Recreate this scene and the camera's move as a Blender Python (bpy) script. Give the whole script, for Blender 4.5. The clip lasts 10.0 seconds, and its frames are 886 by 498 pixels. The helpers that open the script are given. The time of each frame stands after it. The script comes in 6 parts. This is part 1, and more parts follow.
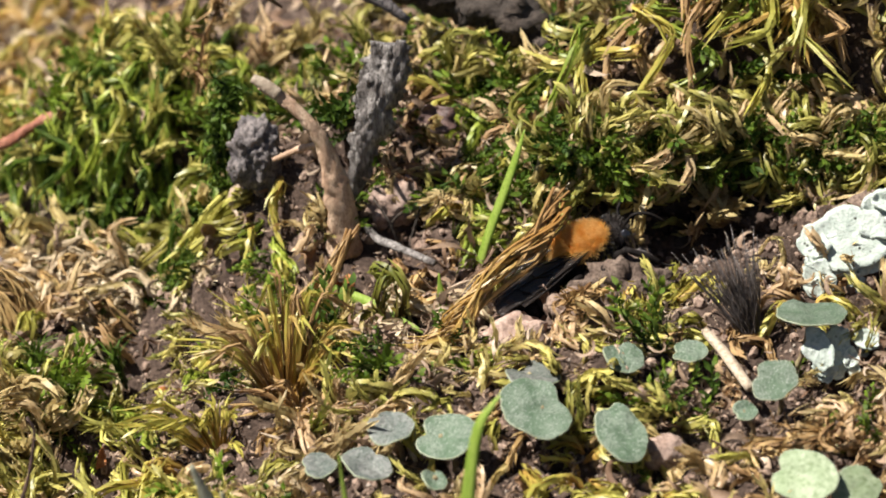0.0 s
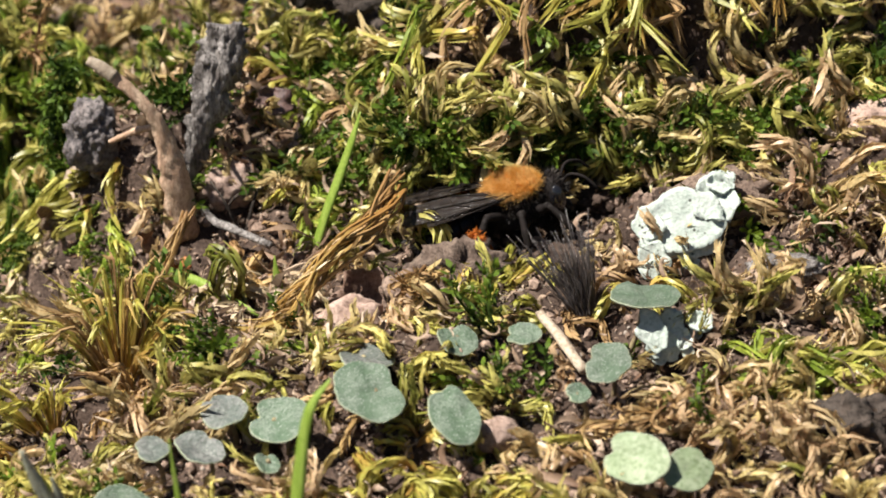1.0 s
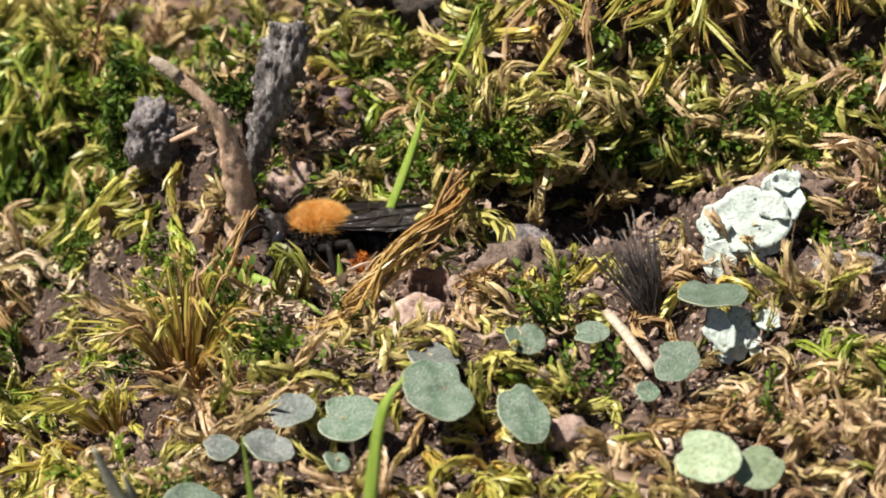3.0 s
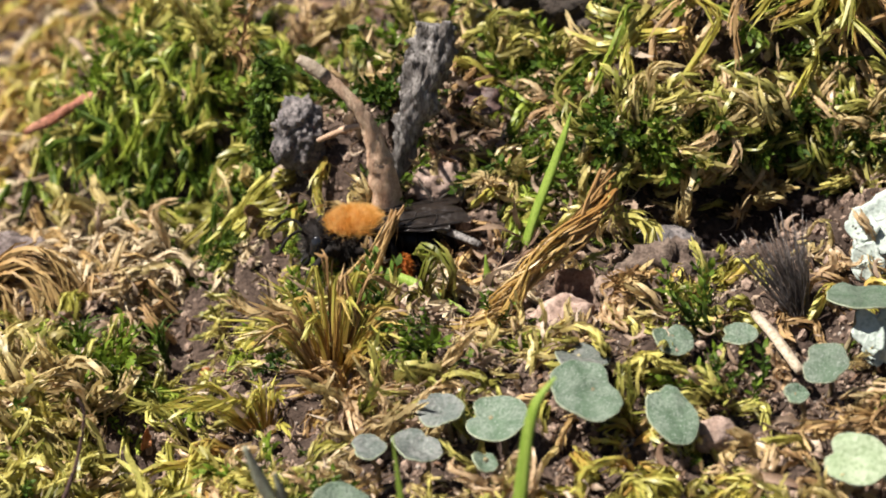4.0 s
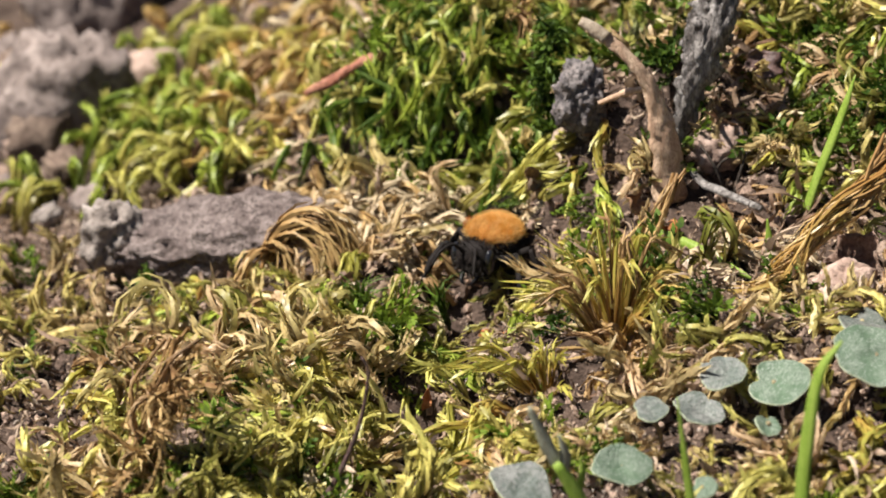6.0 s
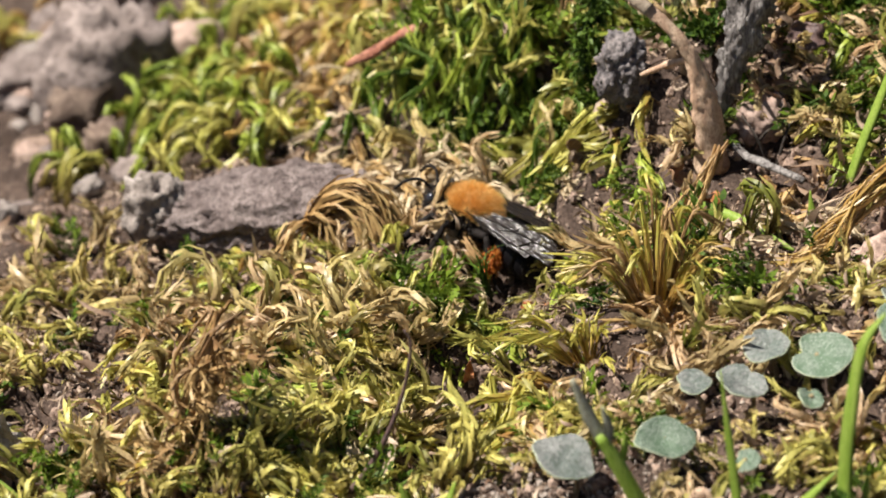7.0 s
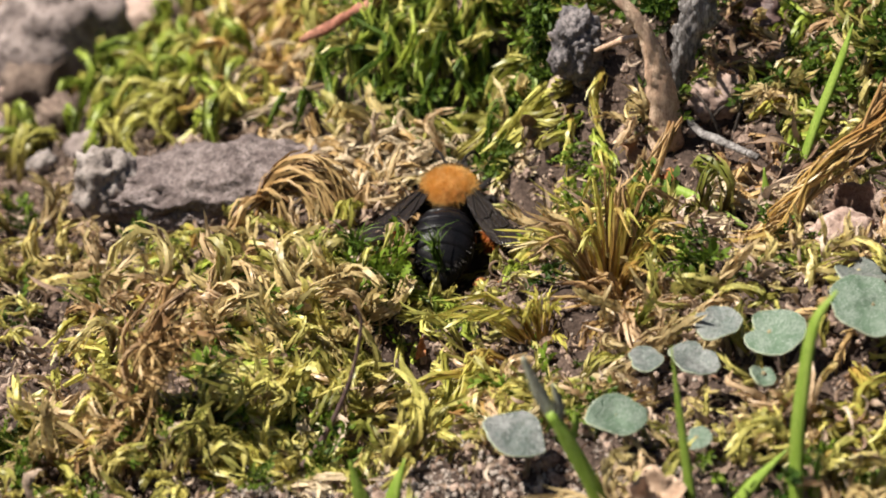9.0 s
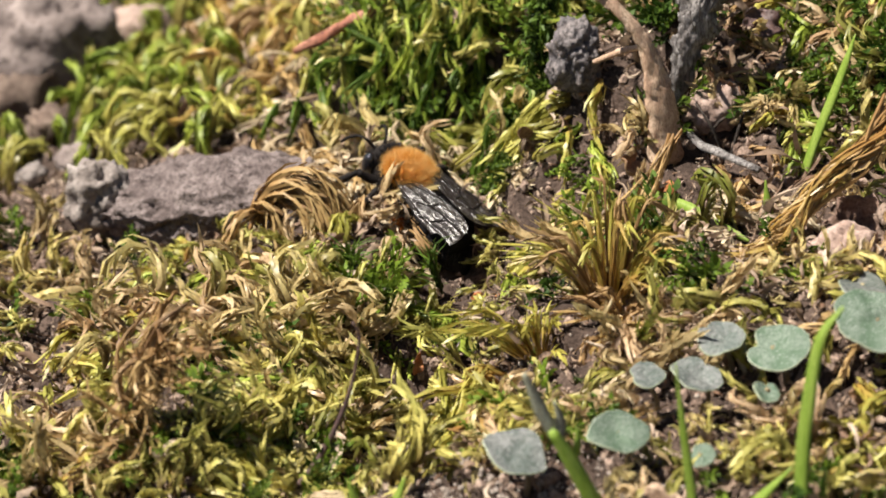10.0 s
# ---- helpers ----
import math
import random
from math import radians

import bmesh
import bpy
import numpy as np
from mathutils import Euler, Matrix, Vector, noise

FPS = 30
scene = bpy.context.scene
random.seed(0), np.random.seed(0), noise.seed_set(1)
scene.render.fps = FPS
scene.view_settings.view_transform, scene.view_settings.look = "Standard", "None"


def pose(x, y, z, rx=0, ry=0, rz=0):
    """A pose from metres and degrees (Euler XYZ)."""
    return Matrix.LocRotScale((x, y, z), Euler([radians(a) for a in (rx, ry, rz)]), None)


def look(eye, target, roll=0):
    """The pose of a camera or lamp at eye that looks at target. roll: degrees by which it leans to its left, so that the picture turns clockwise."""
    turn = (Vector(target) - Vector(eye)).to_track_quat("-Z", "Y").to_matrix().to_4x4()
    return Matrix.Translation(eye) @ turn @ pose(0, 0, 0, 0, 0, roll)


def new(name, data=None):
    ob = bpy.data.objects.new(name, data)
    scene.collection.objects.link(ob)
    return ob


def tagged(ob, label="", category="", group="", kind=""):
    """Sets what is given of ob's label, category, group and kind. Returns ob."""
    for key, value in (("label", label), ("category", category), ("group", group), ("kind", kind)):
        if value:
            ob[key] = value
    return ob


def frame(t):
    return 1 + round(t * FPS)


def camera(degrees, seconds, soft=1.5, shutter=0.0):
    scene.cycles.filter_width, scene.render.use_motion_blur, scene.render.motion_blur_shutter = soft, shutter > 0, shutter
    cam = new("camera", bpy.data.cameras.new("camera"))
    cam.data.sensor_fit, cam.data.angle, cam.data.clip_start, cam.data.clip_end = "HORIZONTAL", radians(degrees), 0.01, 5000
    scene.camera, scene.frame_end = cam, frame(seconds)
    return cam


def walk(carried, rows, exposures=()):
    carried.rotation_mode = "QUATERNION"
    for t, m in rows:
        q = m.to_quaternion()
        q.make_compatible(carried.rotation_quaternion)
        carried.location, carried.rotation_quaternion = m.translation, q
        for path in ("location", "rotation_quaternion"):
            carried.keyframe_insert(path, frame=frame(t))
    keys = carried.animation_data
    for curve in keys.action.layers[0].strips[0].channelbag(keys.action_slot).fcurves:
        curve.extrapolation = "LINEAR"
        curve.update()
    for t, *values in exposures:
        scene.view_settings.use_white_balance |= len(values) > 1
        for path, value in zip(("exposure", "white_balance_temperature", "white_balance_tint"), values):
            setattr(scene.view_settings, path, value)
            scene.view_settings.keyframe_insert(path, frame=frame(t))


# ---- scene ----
U = 0.001  # the plan is in millimetres
cam = camera(13.15, 10.0, soft=1.85)
cam.data.dof.use_dof = True
cam.data.dof.focus_distance = 0.263
cam.data.dof.aperture_fstop = 74.0
ROWS = [
    (0.0, 0.00, -253.77, 118.33, 65.000, 0.000, 0.000),
    (0.5, 1.98, -253.81, 119.05, 64.585, -0.152, -0.307),
    (1.0, 2.45, -253.38, 118.91, 64.598, -0.737, -1.775),
    (1.5, 1.59, -253.47, 119.76, 64.621, -0.997, -2.322),
    (2.0, 1.45, -253.66, 119.23, 64.754, -0.957, -2.381),
    (3.5, -3.48, -253.03, 117.69, 64.760, -0.512, -0.977),
    (4.0, -3.85, -253.08, 117.77, 64.768, -0.243, -0.038),
    (4.5, -5.05, -253.07, 117.68, 64.733, -0.144, 0.576),
    (5.0, -6.52, -253.31, 117.80, 64.710, 0.157, 1.440),
    (5.5, -6.52, -253.51, 117.84, 64.409, 0.644, 2.815),
    (6.0, -6.18, -253.46, 117.46, 64.317, 0.865, 3.518),
    (7.5, -6.62, -253.20, 117.63, 63.733, 1.201, 4.313),
    (8.0, -6.12, -253.27, 117.58, 63.874, 1.256, 4.617),
    (8.5, -5.63, -252.93, 116.38, 63.818, 1.017, 4.256),
    (9.0, -5.54, -252.04, 116.75, 63.554, 0.769, 3.654),
    (9.5, -6.21, -251.06, 116.59, 63.687, 0.688, 3.268),
    (10.0, -7.06, -248.89, 115.83, 63.628, 0.677, 3.337),
]
walk(cam, [(t, pose(x * U, y * U, z * U, a, b, c)) for t, x, y, z, a, b, c in ROWS])

# ---- light ----
SUN_FROM = Vector((-0.50, -0.09, 0.86)).normalized()
world = bpy.data.worlds.new("sky")
scene.world = world
world.use_nodes = True
wn = world.node_tree
sky = wn.nodes.new("ShaderNodeTexSky")
sky.sky_type = "NISHITA"
sky.sun_disc = False
sky.sun_elevation = math.asin(SUN_FROM.z)
sky.sun_rotation = math.atan2(SUN_FROM.x, SUN_FROM.y)
wn.nodes["Background"].inputs["Strength"].default_value = 0.029
wn.links.new(sky.outputs["Color"], wn.nodes["Background"].inputs["Color"])
sun = new("sun", bpy.data.lights.new("sun", "SUN"))
sun.data.energy = 5.0
sun.data.angle = radians(0.53)
sun.data.color = (1.0, 0.945, 0.86)
sun.matrix_world = look(SUN_FROM, (0, 0, 0))
scene.view_settings.exposure = 1.16

# ---- materials ----
def nodes_of(name):
    m = bpy.data.materials.new(name)
    m.use_nodes = True
    nt = m.node_tree
    return m, nt, nt.nodes["Principled BSDF"], nt.nodes["Material Output"]


def add(nt, kind, **values):
    n = nt.nodes.new(kind)
    for k, v in values.items():
        n.inputs[k].default_value = v
    return n


def mixed(nt, fac, a, b, how="MIX"):
    n = nt.nodes.new("ShaderNodeMix")
    n.data_type = "RGBA"
    n.blend_type = how
    for value, i in ((fac, 0), (a, 6), (b, 7)):
        if isinstance(value, bpy.types.NodeSocket):
            nt.links.new(value, n.inputs[i])
        else:
            n.inputs[i].default_value = value if i == 0 else (*value, 1)
    return n.outputs[2]


def ramp(nt, fac, lo, hi, a=0.0, b=1.0):
    n = nt.nodes.new("ShaderNodeMapRange")
    n.inputs["From Min"].default_value, n.inputs["From Max"].default_value = lo, hi
    n.inputs["To Min"].default_value, n.inputs["To Max"].default_value = a, b
    nt.links.new(fac, n.inputs["Value"])
    return n.outputs["Result"]


def noise_at(nt, vec, mm, detail=4.0, rough=0.6):
    n = add(nt, "ShaderNodeTexNoise", Scale=1.0 / (mm * U), Detail=detail, Roughness=rough)
    nt.links.new(vec, n.inputs["Vector"])
    return n.outputs["Fac"]


def surface(name, base, second, third, mm=2.0, fine=0.3, rough=0.8, bump=0.4, specks=None, speck_mm=0.5, speck_at=0.18, shine=0.4, through_light=0.0, stretch=None, varied=0.15, metal=0.0):
    """A natural surface: two colours in patches, a third in fine grain, specks, relief; some light may come through."""
    m, nt, b, out = nodes_of(name)
    tc = nt.nodes.new("ShaderNodeTexCoord")
    vec = tc.outputs["Object"]
    if stretch:
        mp = add(nt, "ShaderNodeMapping", Scale=stretch)
        nt.links.new(vec, mp.inputs["Vector"])
        vec = mp.outputs["Vector"]
    coarse = noise_at(nt, vec, mm)
    grain = noise_at(nt, vec, fine, 3.0, 0.7)
    col = mixed(nt, ramp(nt, coarse, 0.40, 0.60), base, second)
    col = mixed(nt, ramp(nt, grain, 0.46, 0.66, 0.0, 0.9), col, third)
    if specks:
        vo = add(nt, "ShaderNodeTexVoronoi", Scale=1.0 / (speck_mm * U))
        nt.links.new(vec, vo.inputs["Vector"])
        col = mixed(nt, ramp(nt, vo.outputs["Distance"], speck_at, speck_at + 0.1, 1.0, 0.0), col, specks)
    info = nt.nodes.new("ShaderNodeObjectInfo")
    hsv = nt.nodes.new("ShaderNodeHueSaturation")
    nt.links.new(ramp(nt, info.outputs["Random"], 0, 1, 1 - varied, 1 + varied), hsv.inputs["Value"])
    nt.links.new(col, hsv.inputs["Color"])
    nt.links.new(hsv.outputs["Color"], b.inputs["Base Color"])
    nt.links.new(ramp(nt, grain, 0.3, 0.7, rough - 0.12, min(1.0, rough + 0.12)), b.inputs["Roughness"])
    b.inputs["Specular IOR Level"].default_value = shine
    b.inputs["Metallic"].default_value = metal
    bp = add(nt, "ShaderNodeBump", Strength=bump, Distance=0.4 * U)
    nt.links.new(mixed(nt, 0.5, coarse, grain), bp.inputs["Height"])
    nt.links.new(bp.outputs["Normal"], b.inputs["Normal"])
    if through_light:
        tr = nt.nodes.new("ShaderNodeBsdfTranslucent")
        nt.links.new(hsv.outputs["Color"], tr.inputs["Color"])
        ms = add(nt, "ShaderNodeMixShader", Fac=through_light)
        nt.links.new(b.outputs[0], ms.inputs[1])
        nt.links.new(tr.outputs[0], ms.inputs[2])
        nt.links.new(ms.outputs[0], out.inputs["Surface"])
    return m


def strand_material(name, root, low, high, dry, shine=0.5, rough=0.42, through_light=0.22):
    """For moss and litter: 'grow' holds how far along the strand (x), the strand's own chance (y) and its dryness (z)."""
    m, nt, b, out = nodes_of(name)
    at = nt.nodes.new("ShaderNodeAttribute")
    at.attribute_name = "grow"
    sp = nt.nodes.new("ShaderNodeSeparateXYZ")
    nt.links.new(at.outputs["Vector"], sp.inputs[0])
    tc = nt.nodes.new("ShaderNodeTexCoord")
    patch = noise_at(nt, tc.outputs["Object"], 7.0, 2.0)
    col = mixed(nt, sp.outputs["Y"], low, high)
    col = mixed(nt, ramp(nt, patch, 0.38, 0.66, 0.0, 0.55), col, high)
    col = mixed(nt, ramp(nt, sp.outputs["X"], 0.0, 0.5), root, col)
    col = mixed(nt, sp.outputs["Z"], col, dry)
    fine = noise_at(nt, tc.outputs["Object"], 0.22, 2.0)
    col = mixed(nt, ramp(nt, fine, 0.35, 0.7, 0.0, 0.45), col, root)
    nt.links.new(col, b.inputs["Base Color"])
    b.inputs["Roughness"].default_value = rough
    b.inputs["Specular IOR Level"].default_value = shine
    tr = nt.nodes.new("ShaderNodeBsdfTranslucent")
    nt.links.new(col, tr.inputs["Color"])
    ms = add(nt, "ShaderNodeMixShader", Fac=through_light)
    nt.links.new(b.outputs[0], ms.inputs[1])
    nt.links.new(tr.outputs[0], ms.inputs[2])
    nt.links.new(ms.outputs[0], out.inputs["Surface"])
    return m


SOIL = surface("damp_soil", (0.045, 0.030, 0.023), (0.085, 0.058, 0.045), (0.020, 0.013, 0.010), 2.0, 0.3, 0.95, 1.0, (0.19, 0.14, 0.11), 0.7, 0.13, 0.2)
CRUMB = surface("soil_crumb", (0.15, 0.10, 0.076), (0.27, 0.195, 0.15), (0.06, 0.04, 0.03), 1.2, 0.25, 0.95, 0.9, varied=0.45)
GRIT = surface("sandy_grit", (0.34, 0.28, 0.235), (0.46, 0.395, 0.34), (0.18, 0.14, 0.11), 0.8, 0.2, 0.9, 0.6, varied=0.35)
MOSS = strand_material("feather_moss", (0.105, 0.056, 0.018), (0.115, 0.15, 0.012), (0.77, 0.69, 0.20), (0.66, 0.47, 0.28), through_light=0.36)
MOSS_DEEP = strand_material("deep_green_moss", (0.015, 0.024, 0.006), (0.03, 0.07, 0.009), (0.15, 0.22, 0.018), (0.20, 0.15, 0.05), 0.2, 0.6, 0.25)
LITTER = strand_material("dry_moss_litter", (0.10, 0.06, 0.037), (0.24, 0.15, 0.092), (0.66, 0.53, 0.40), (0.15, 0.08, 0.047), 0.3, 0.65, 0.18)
GRASS = surface("grass_green", (0.26, 0.38, 0.055), (0.34, 0.45, 0.09), (0.17, 0.27, 0.035), 2.5, 0.25, 0.42, 0.25, through_light=0.42, stretch=(6, 6, 0.6))
GRASS_PALE = surface("sprout_white", (0.36, 0.37, 0.28), (0.30, 0.31, 0.23), (0.22, 0.20, 0.14), 1.5, 0.2, 0.5, 0.2, through_light=0.2)
CLOVER = surface("clover_green", (0.085, 0.135, 0.08), (0.15, 0.19, 0.14), (0.05, 0.085, 0.048), 1.1, 0.16, 0.55, 0.7, (0.25, 0.285, 0.24), 0.19, 0.2, 0.5, 0.12)
CLOVER_PALE = surface("clover_pale", (0.21, 0.27, 0.15), (0.30, 0.35, 0.23), (0.14, 0.19, 0.09), 1.8, 0.3, 0.55, 0.3, through_light=0.15)
CLOVER_DULL = surface("clover_dull", (0.11, 0.13, 0.115), (0.19, 0.19, 0.18), (0.055, 0.068, 0.052), 1.4, 0.25, 0.55, 0.5, (0.22, 0.235, 0.21), 0.3, 0.16, 0.4, 0.08)
RIM = surface("leaf_rim", (0.30, 0.32, 0.24), (0.24, 0.27, 0.18), (0.16, 0.17, 0.10), 1.0, 0.2, 0.6, 0.2)
STALK = surface("leaf_stalk", (0.22, 0.17, 0.09), (0.28, 0.24, 0.13), (0.16, 0.10, 0.07), 1.2, 0.2, 0.5, 0.3, through_light=0.1)
LICHEN = surface("lichen_pale", (0.38, 0.43, 0.39), (0.47, 0.51, 0.47), (0.29, 0.34, 0.295), 1.6, 0.3, 0.9, 0.6, (0.06, 0.06, 0.05), 0.75, 0.085, 0.2, varied=0.06)
TWIG = surface("dry_twig", (0.60, 0.44, 0.31), (0.44, 0.285, 0.19), (0.25, 0.15, 0.095), 1.8, 0.22, 0.7, 0.5, stretch=(2.2, 2.2, 0.7))
PALE_STICK = surface("bleached_stick", (0.40, 0.34, 0.26), (0.33, 0.26, 0.19), (0.19, 0.135, 0.09), 1.5, 0.25, 0.7, 0.4)
BARK = surface("grey_bark", (0.11, 0.095, 0.088), (0.30, 0.275, 0.26), (0.04, 0.032, 0.028), 1.1, 0.25, 0.8, 1.0, stretch=(1.6, 1.6, 0.5))
DARK_WOOD = surface("dark_wood", (0.035, 0.026, 0.02), (0.065, 0.048, 0.038), (0.014, 0.01, 0.008), 2.0, 0.4, 0.85, 1.0)
ROCK = surface("grey_rock", (0.10, 0.088, 0.09), (0.25, 0.215, 0.205), (0.04, 0.036, 0.038), 1.1, 0.3, 0.75, 1.0)
SLAB = surface("slab_stone", (0.125, 0.094, 0.087), (0.215, 0.172, 0.160), (0.06, 0.044, 0.040), 1.6, 0.25, 0.85, 1.0, (0.045, 0.035, 0.032), 0.45, 0.12)
PINK_STONE = surface("pinkish_stone", (0.29, 0.20, 0.16), (0.40, 0.295, 0.245), (0.16, 0.105, 0.08), 1.5, 0.3, 0.85, 0.6)
PALE_STONE = surface("pale_stone", (0.20, 0.165, 0.145), (0.30, 0.26, 0.235), (0.085, 0.068, 0.058), 2.0, 0.5, 0.9, 0.7)
HUSK = surface("pale_husk", (0.50, 0.40, 0.28), (0.60, 0.50, 0.38), (0.34, 0.25, 0.16), 1.5, 0.25, 0.7, 0.4, through_light=0.2)
DEAD_LEAF = surface("dead_leaf", (0.25, 0.14, 0.075), (0.34, 0.21, 0.12), (0.13, 0.065, 0.035), 1.5, 0.25, 0.6, 0.5, through_light=0.1)
PLUM_LEAF = surface("plum_leaf", (0.075, 0.045, 0.04), (0.12, 0.07, 0.06), (0.035, 0.02, 0.02), 1.2, 0.25, 0.6, 0.5)
RUST = surface("rust_orange", (0.38, 0.13, 0.04), (0.46, 0.20, 0.07), (0.25, 0.08, 0.025), 1.0, 0.2, 0.6, 0.4, through_light=0.15)
RED_WOOD = surface("red_wood", (0.26, 0.09, 0.05), (0.38, 0.18, 0.11), (0.07, 0.022, 0.015), 1.5, 0.3, 0.7, 0.7)
BRISTLE = surface("dark_bristle", (0.045, 0.036, 0.034), (0.11, 0.095, 0.09), (0.02, 0.015, 0.014), 1.5, 0.3, 0.35, 0.2, shine=0.7)
FAR_STONE = surface("grey_pink_stone", (0.16, 0.125, 0.112), (0.26, 0.21, 0.19), (0.07, 0.052, 0.047), 3.0, 0.9, 0.9, 1.0)
ASH_CRUMB = surface("ashen_crumb", (0.25, 0.22, 0.21), (0.34, 0.31, 0.29), (0.14, 0.115, 0.11), 0.7, 0.2, 0.95, 0.8)
TEAL = surface("teal_chip", (0.36, 0.48, 0.42), (0.44, 0.55, 0.50), (0.28, 0.38, 0.33), 0.8, 0.2, 0.7, 0.3)
BEE_BLACK = surface("bee_black", (0.004, 0.004, 0.005), (0.007, 0.006, 0.007), (0.003, 0.003, 0.003), 1.0, 0.12, 0.30, 0.15, shine=0.12)
BEE_DULL = surface("bee_dull_black", (0.010, 0.008, 0.007), (0.016, 0.012, 0.011), (0.006, 0.005, 0.005), 0.8, 0.1, 0.7, 0.3, shine=0.12)
FUR = surface("tawny_fur", (0.80, 0.45, 0.11), (0.92, 0.66, 0.28), (0.58, 0.27, 0.05), 0.9, 0.12, 0.6, 0.0, through_light=0.5, shine=0.3)
FUR_BLACK = surface("black_fur", (0.018, 0.014, 0.012), (0.035, 0.026, 0.02), (0.01, 0.008, 0.008), 0.8, 0.15, 0.6, 0.0, shine=0.3)
BRUSH = surface("orange_brush", (0.33, 0.085, 0.012), (0.42, 0.13, 0.018), (0.22, 0.05, 0.008), 0.8, 0.15, 0.6, 0.0, through_light=0.25, shine=0.2)
EYE = surface("bee_eye", (0.008, 0.008, 0.010), (0.014, 0.013, 0.015), (0.005, 0.005, 0.006), 0.5, 0.1, 0.16, 0.0, shine=0.8)


def wing_material():
    """Smoky membrane with fine lengthwise ripples that catch the light."""
    m, nt, b, out = nodes_of("smoky_wing")
    tc = nt.nodes.new("ShaderNodeTexCoord")
    mp = add(nt, "ShaderNodeMapping", Scale=(3.0, 0.5, 1.0))
    nt.links.new(tc.outputs["Object"], mp.inputs["Vector"])
    fine = noise_at(nt, mp.outputs["Vector"], 0.9, 3.0)
    nt.links.new(mixed(nt, fine, (0.012, 0.009, 0.008), (0.035, 0.026, 0.021)), b.inputs["Base Color"])
    b.inputs["Roughness"].default_value = 0.26
    b.inputs["Specular IOR Level"].default_value = 0.75
    bp = add(nt, "ShaderNodeBump", Strength=0.7, Distance=0.5 * U)
    nt.links.new(fine, bp.inputs["Height"])
    nt.links.new(bp.outputs["Normal"], b.inputs["Normal"])
    clear = nt.nodes.new("ShaderNodeBsdfTransparent")
    clear.inputs["Color"].default_value = (0.62, 0.52, 0.44, 1)
    ms = add(nt, "ShaderNodeMixShader", Fac=0.68)
    nt.links.new(clear.outputs[0], ms.inputs[1])
    nt.links.new(b.outputs[0], ms.inputs[2])
    nt.links.new(ms.outputs[0], out.inputs["Surface"])
    return m


WING = wing_material()


# ---- geometry helpers ----
rng = np.random.default_rng(7)
SOFT_BUMPS = [
    (-8, 6, 9, 8, 6), (26, 6, 14, 7, 4), (24, -1, 9, 3.5, -5), (-22, -12, 6, 9, -5),
    (-40, -33, 6, 5, 3), (6, -29, 10, 6, 2.5), (-24, -32, 8, 7, -6), (-14, 3, 5, 4, 4),
    (21, 4, 13, 5, 3.5), (-22.0, -8.0, 4.5, 3.5, -2.2), (-22.6, -4.4, 3.2, 2.6, -1.6), (4.0, -15.5, 3.5, 3, -1.8), (-21, 2.5, 8, 2.5, -2.5), (-24.5, -22.0, 4.5, 3, -4.5), (-51, -27, 6, 4, -3.0), (-14, -24.5, 2, 1.5, -2.5), (22, -6, 9, 3.5, -2.0), (17, -6.5, 6, 3.0, -2.2), (-26.5, 14.2, 7, 2.6, -5.5), (-21, 8.5, 3.0, 5, -4.5), (-19.0, 3.6, 3.2, 2.4, -2.5), (-54, -21, 5, 3, -1.5), (-57, -34, 4.5, 3.5, 3.2),
]

# steep lips where the moss overhangs: middle, half width, place, rise, where it runs out
LIPS = [(24, 15, 1.4, 6.0, 16), (-24, 9.5, 16.6, 7.5, 34), (-2, 6, 9.0, 3.0, 22), (-24, 5, -19.0, 2.5, 0)]


def height(x, y):
    """The bank's height in mm over the plan, without its fine relief."""
    a, b = 1.8 * np.tanh(x / 90.0), 2.6 * np.tanh(y / 130.0)
    z = 2.4 + 13.06 * a + 4.77 * b - 2.37 * a * a + 10.53 * a * b - 0.25 * b * b
    for cx, cy, rx, ry, h in SOFT_BUMPS:
        z = z + h * np.exp(-((x - cx) / rx) ** 2 - ((y - cy) / ry) ** 2)
    for cx, rx, lip, up, back in LIPS:
        edge = lip + 1.2 * np.sin(x * 0.37) + 0.6 * np.sin(x * 0.9 + 1)
        z = z + up * np.exp(-((x - cx) / rx) ** 4) * (0.5 + 0.5 * np.tanh((y - edge) / 0.8)) * (0.5 - 0.5 * np.tanh((y - back) / 6))
    return z


# low ground in front of the larger things and along the bee's way: x, y, radius
LOW = [
    (27.6, -17.5, 5.0), (25.6, -28.0, 3.6), (6.0, -35.5, 4.5), (11.4, -38.0, 4.4), (0.2, -36.5, 3.6), (-4.5, -36.5, 4.0), (-8.0, -37.0, 2.6),
    (21.0, -32.5, 3.4), (23.6, -25.5, 3.0), (24.0, -43.0, 4.5), (-16.0, -45.0, 3.6), (-9.7, -44.0, 3.6), (-43.0, 3.0, 8.0), (-38.0, 3.0, 6.0), (-34.0, -2.5, 3.6),
]
LOW_REST = [
    (18.8, -28.0, 3.0), (-7.2, -5.5, 2.4), (-14.0, -1.0, 3.0), (-4.5, -3.5, 3.4), (20.0, -22.0, 3.4), (9.5, -18.5, 3.4), (14.3, -36.0, 2.4), (2.4, -9.5, 2.0), (5.0, -21.0, 3.0),
    (9.5, -13.0, 4.0), (13.0, -11.0, 3.6), (17.0, -9.0, 3.6), (4.0, -11.0, 3.0), (-3.0, -8.0, 3.0), (-11.0, -6.5, 3.6), (-15.5, -6.0, 3.4), (-20.0, -6.0, 3.8), (-22.6, -7.5, 3.8), (-22.4, -11.5, 3.6), (-24.0, -1.0, 3.4), (-21.2, -15.6, 3.6), (18.0, -16.5, 3.4), (20.0, -11.0, 4.0),
]


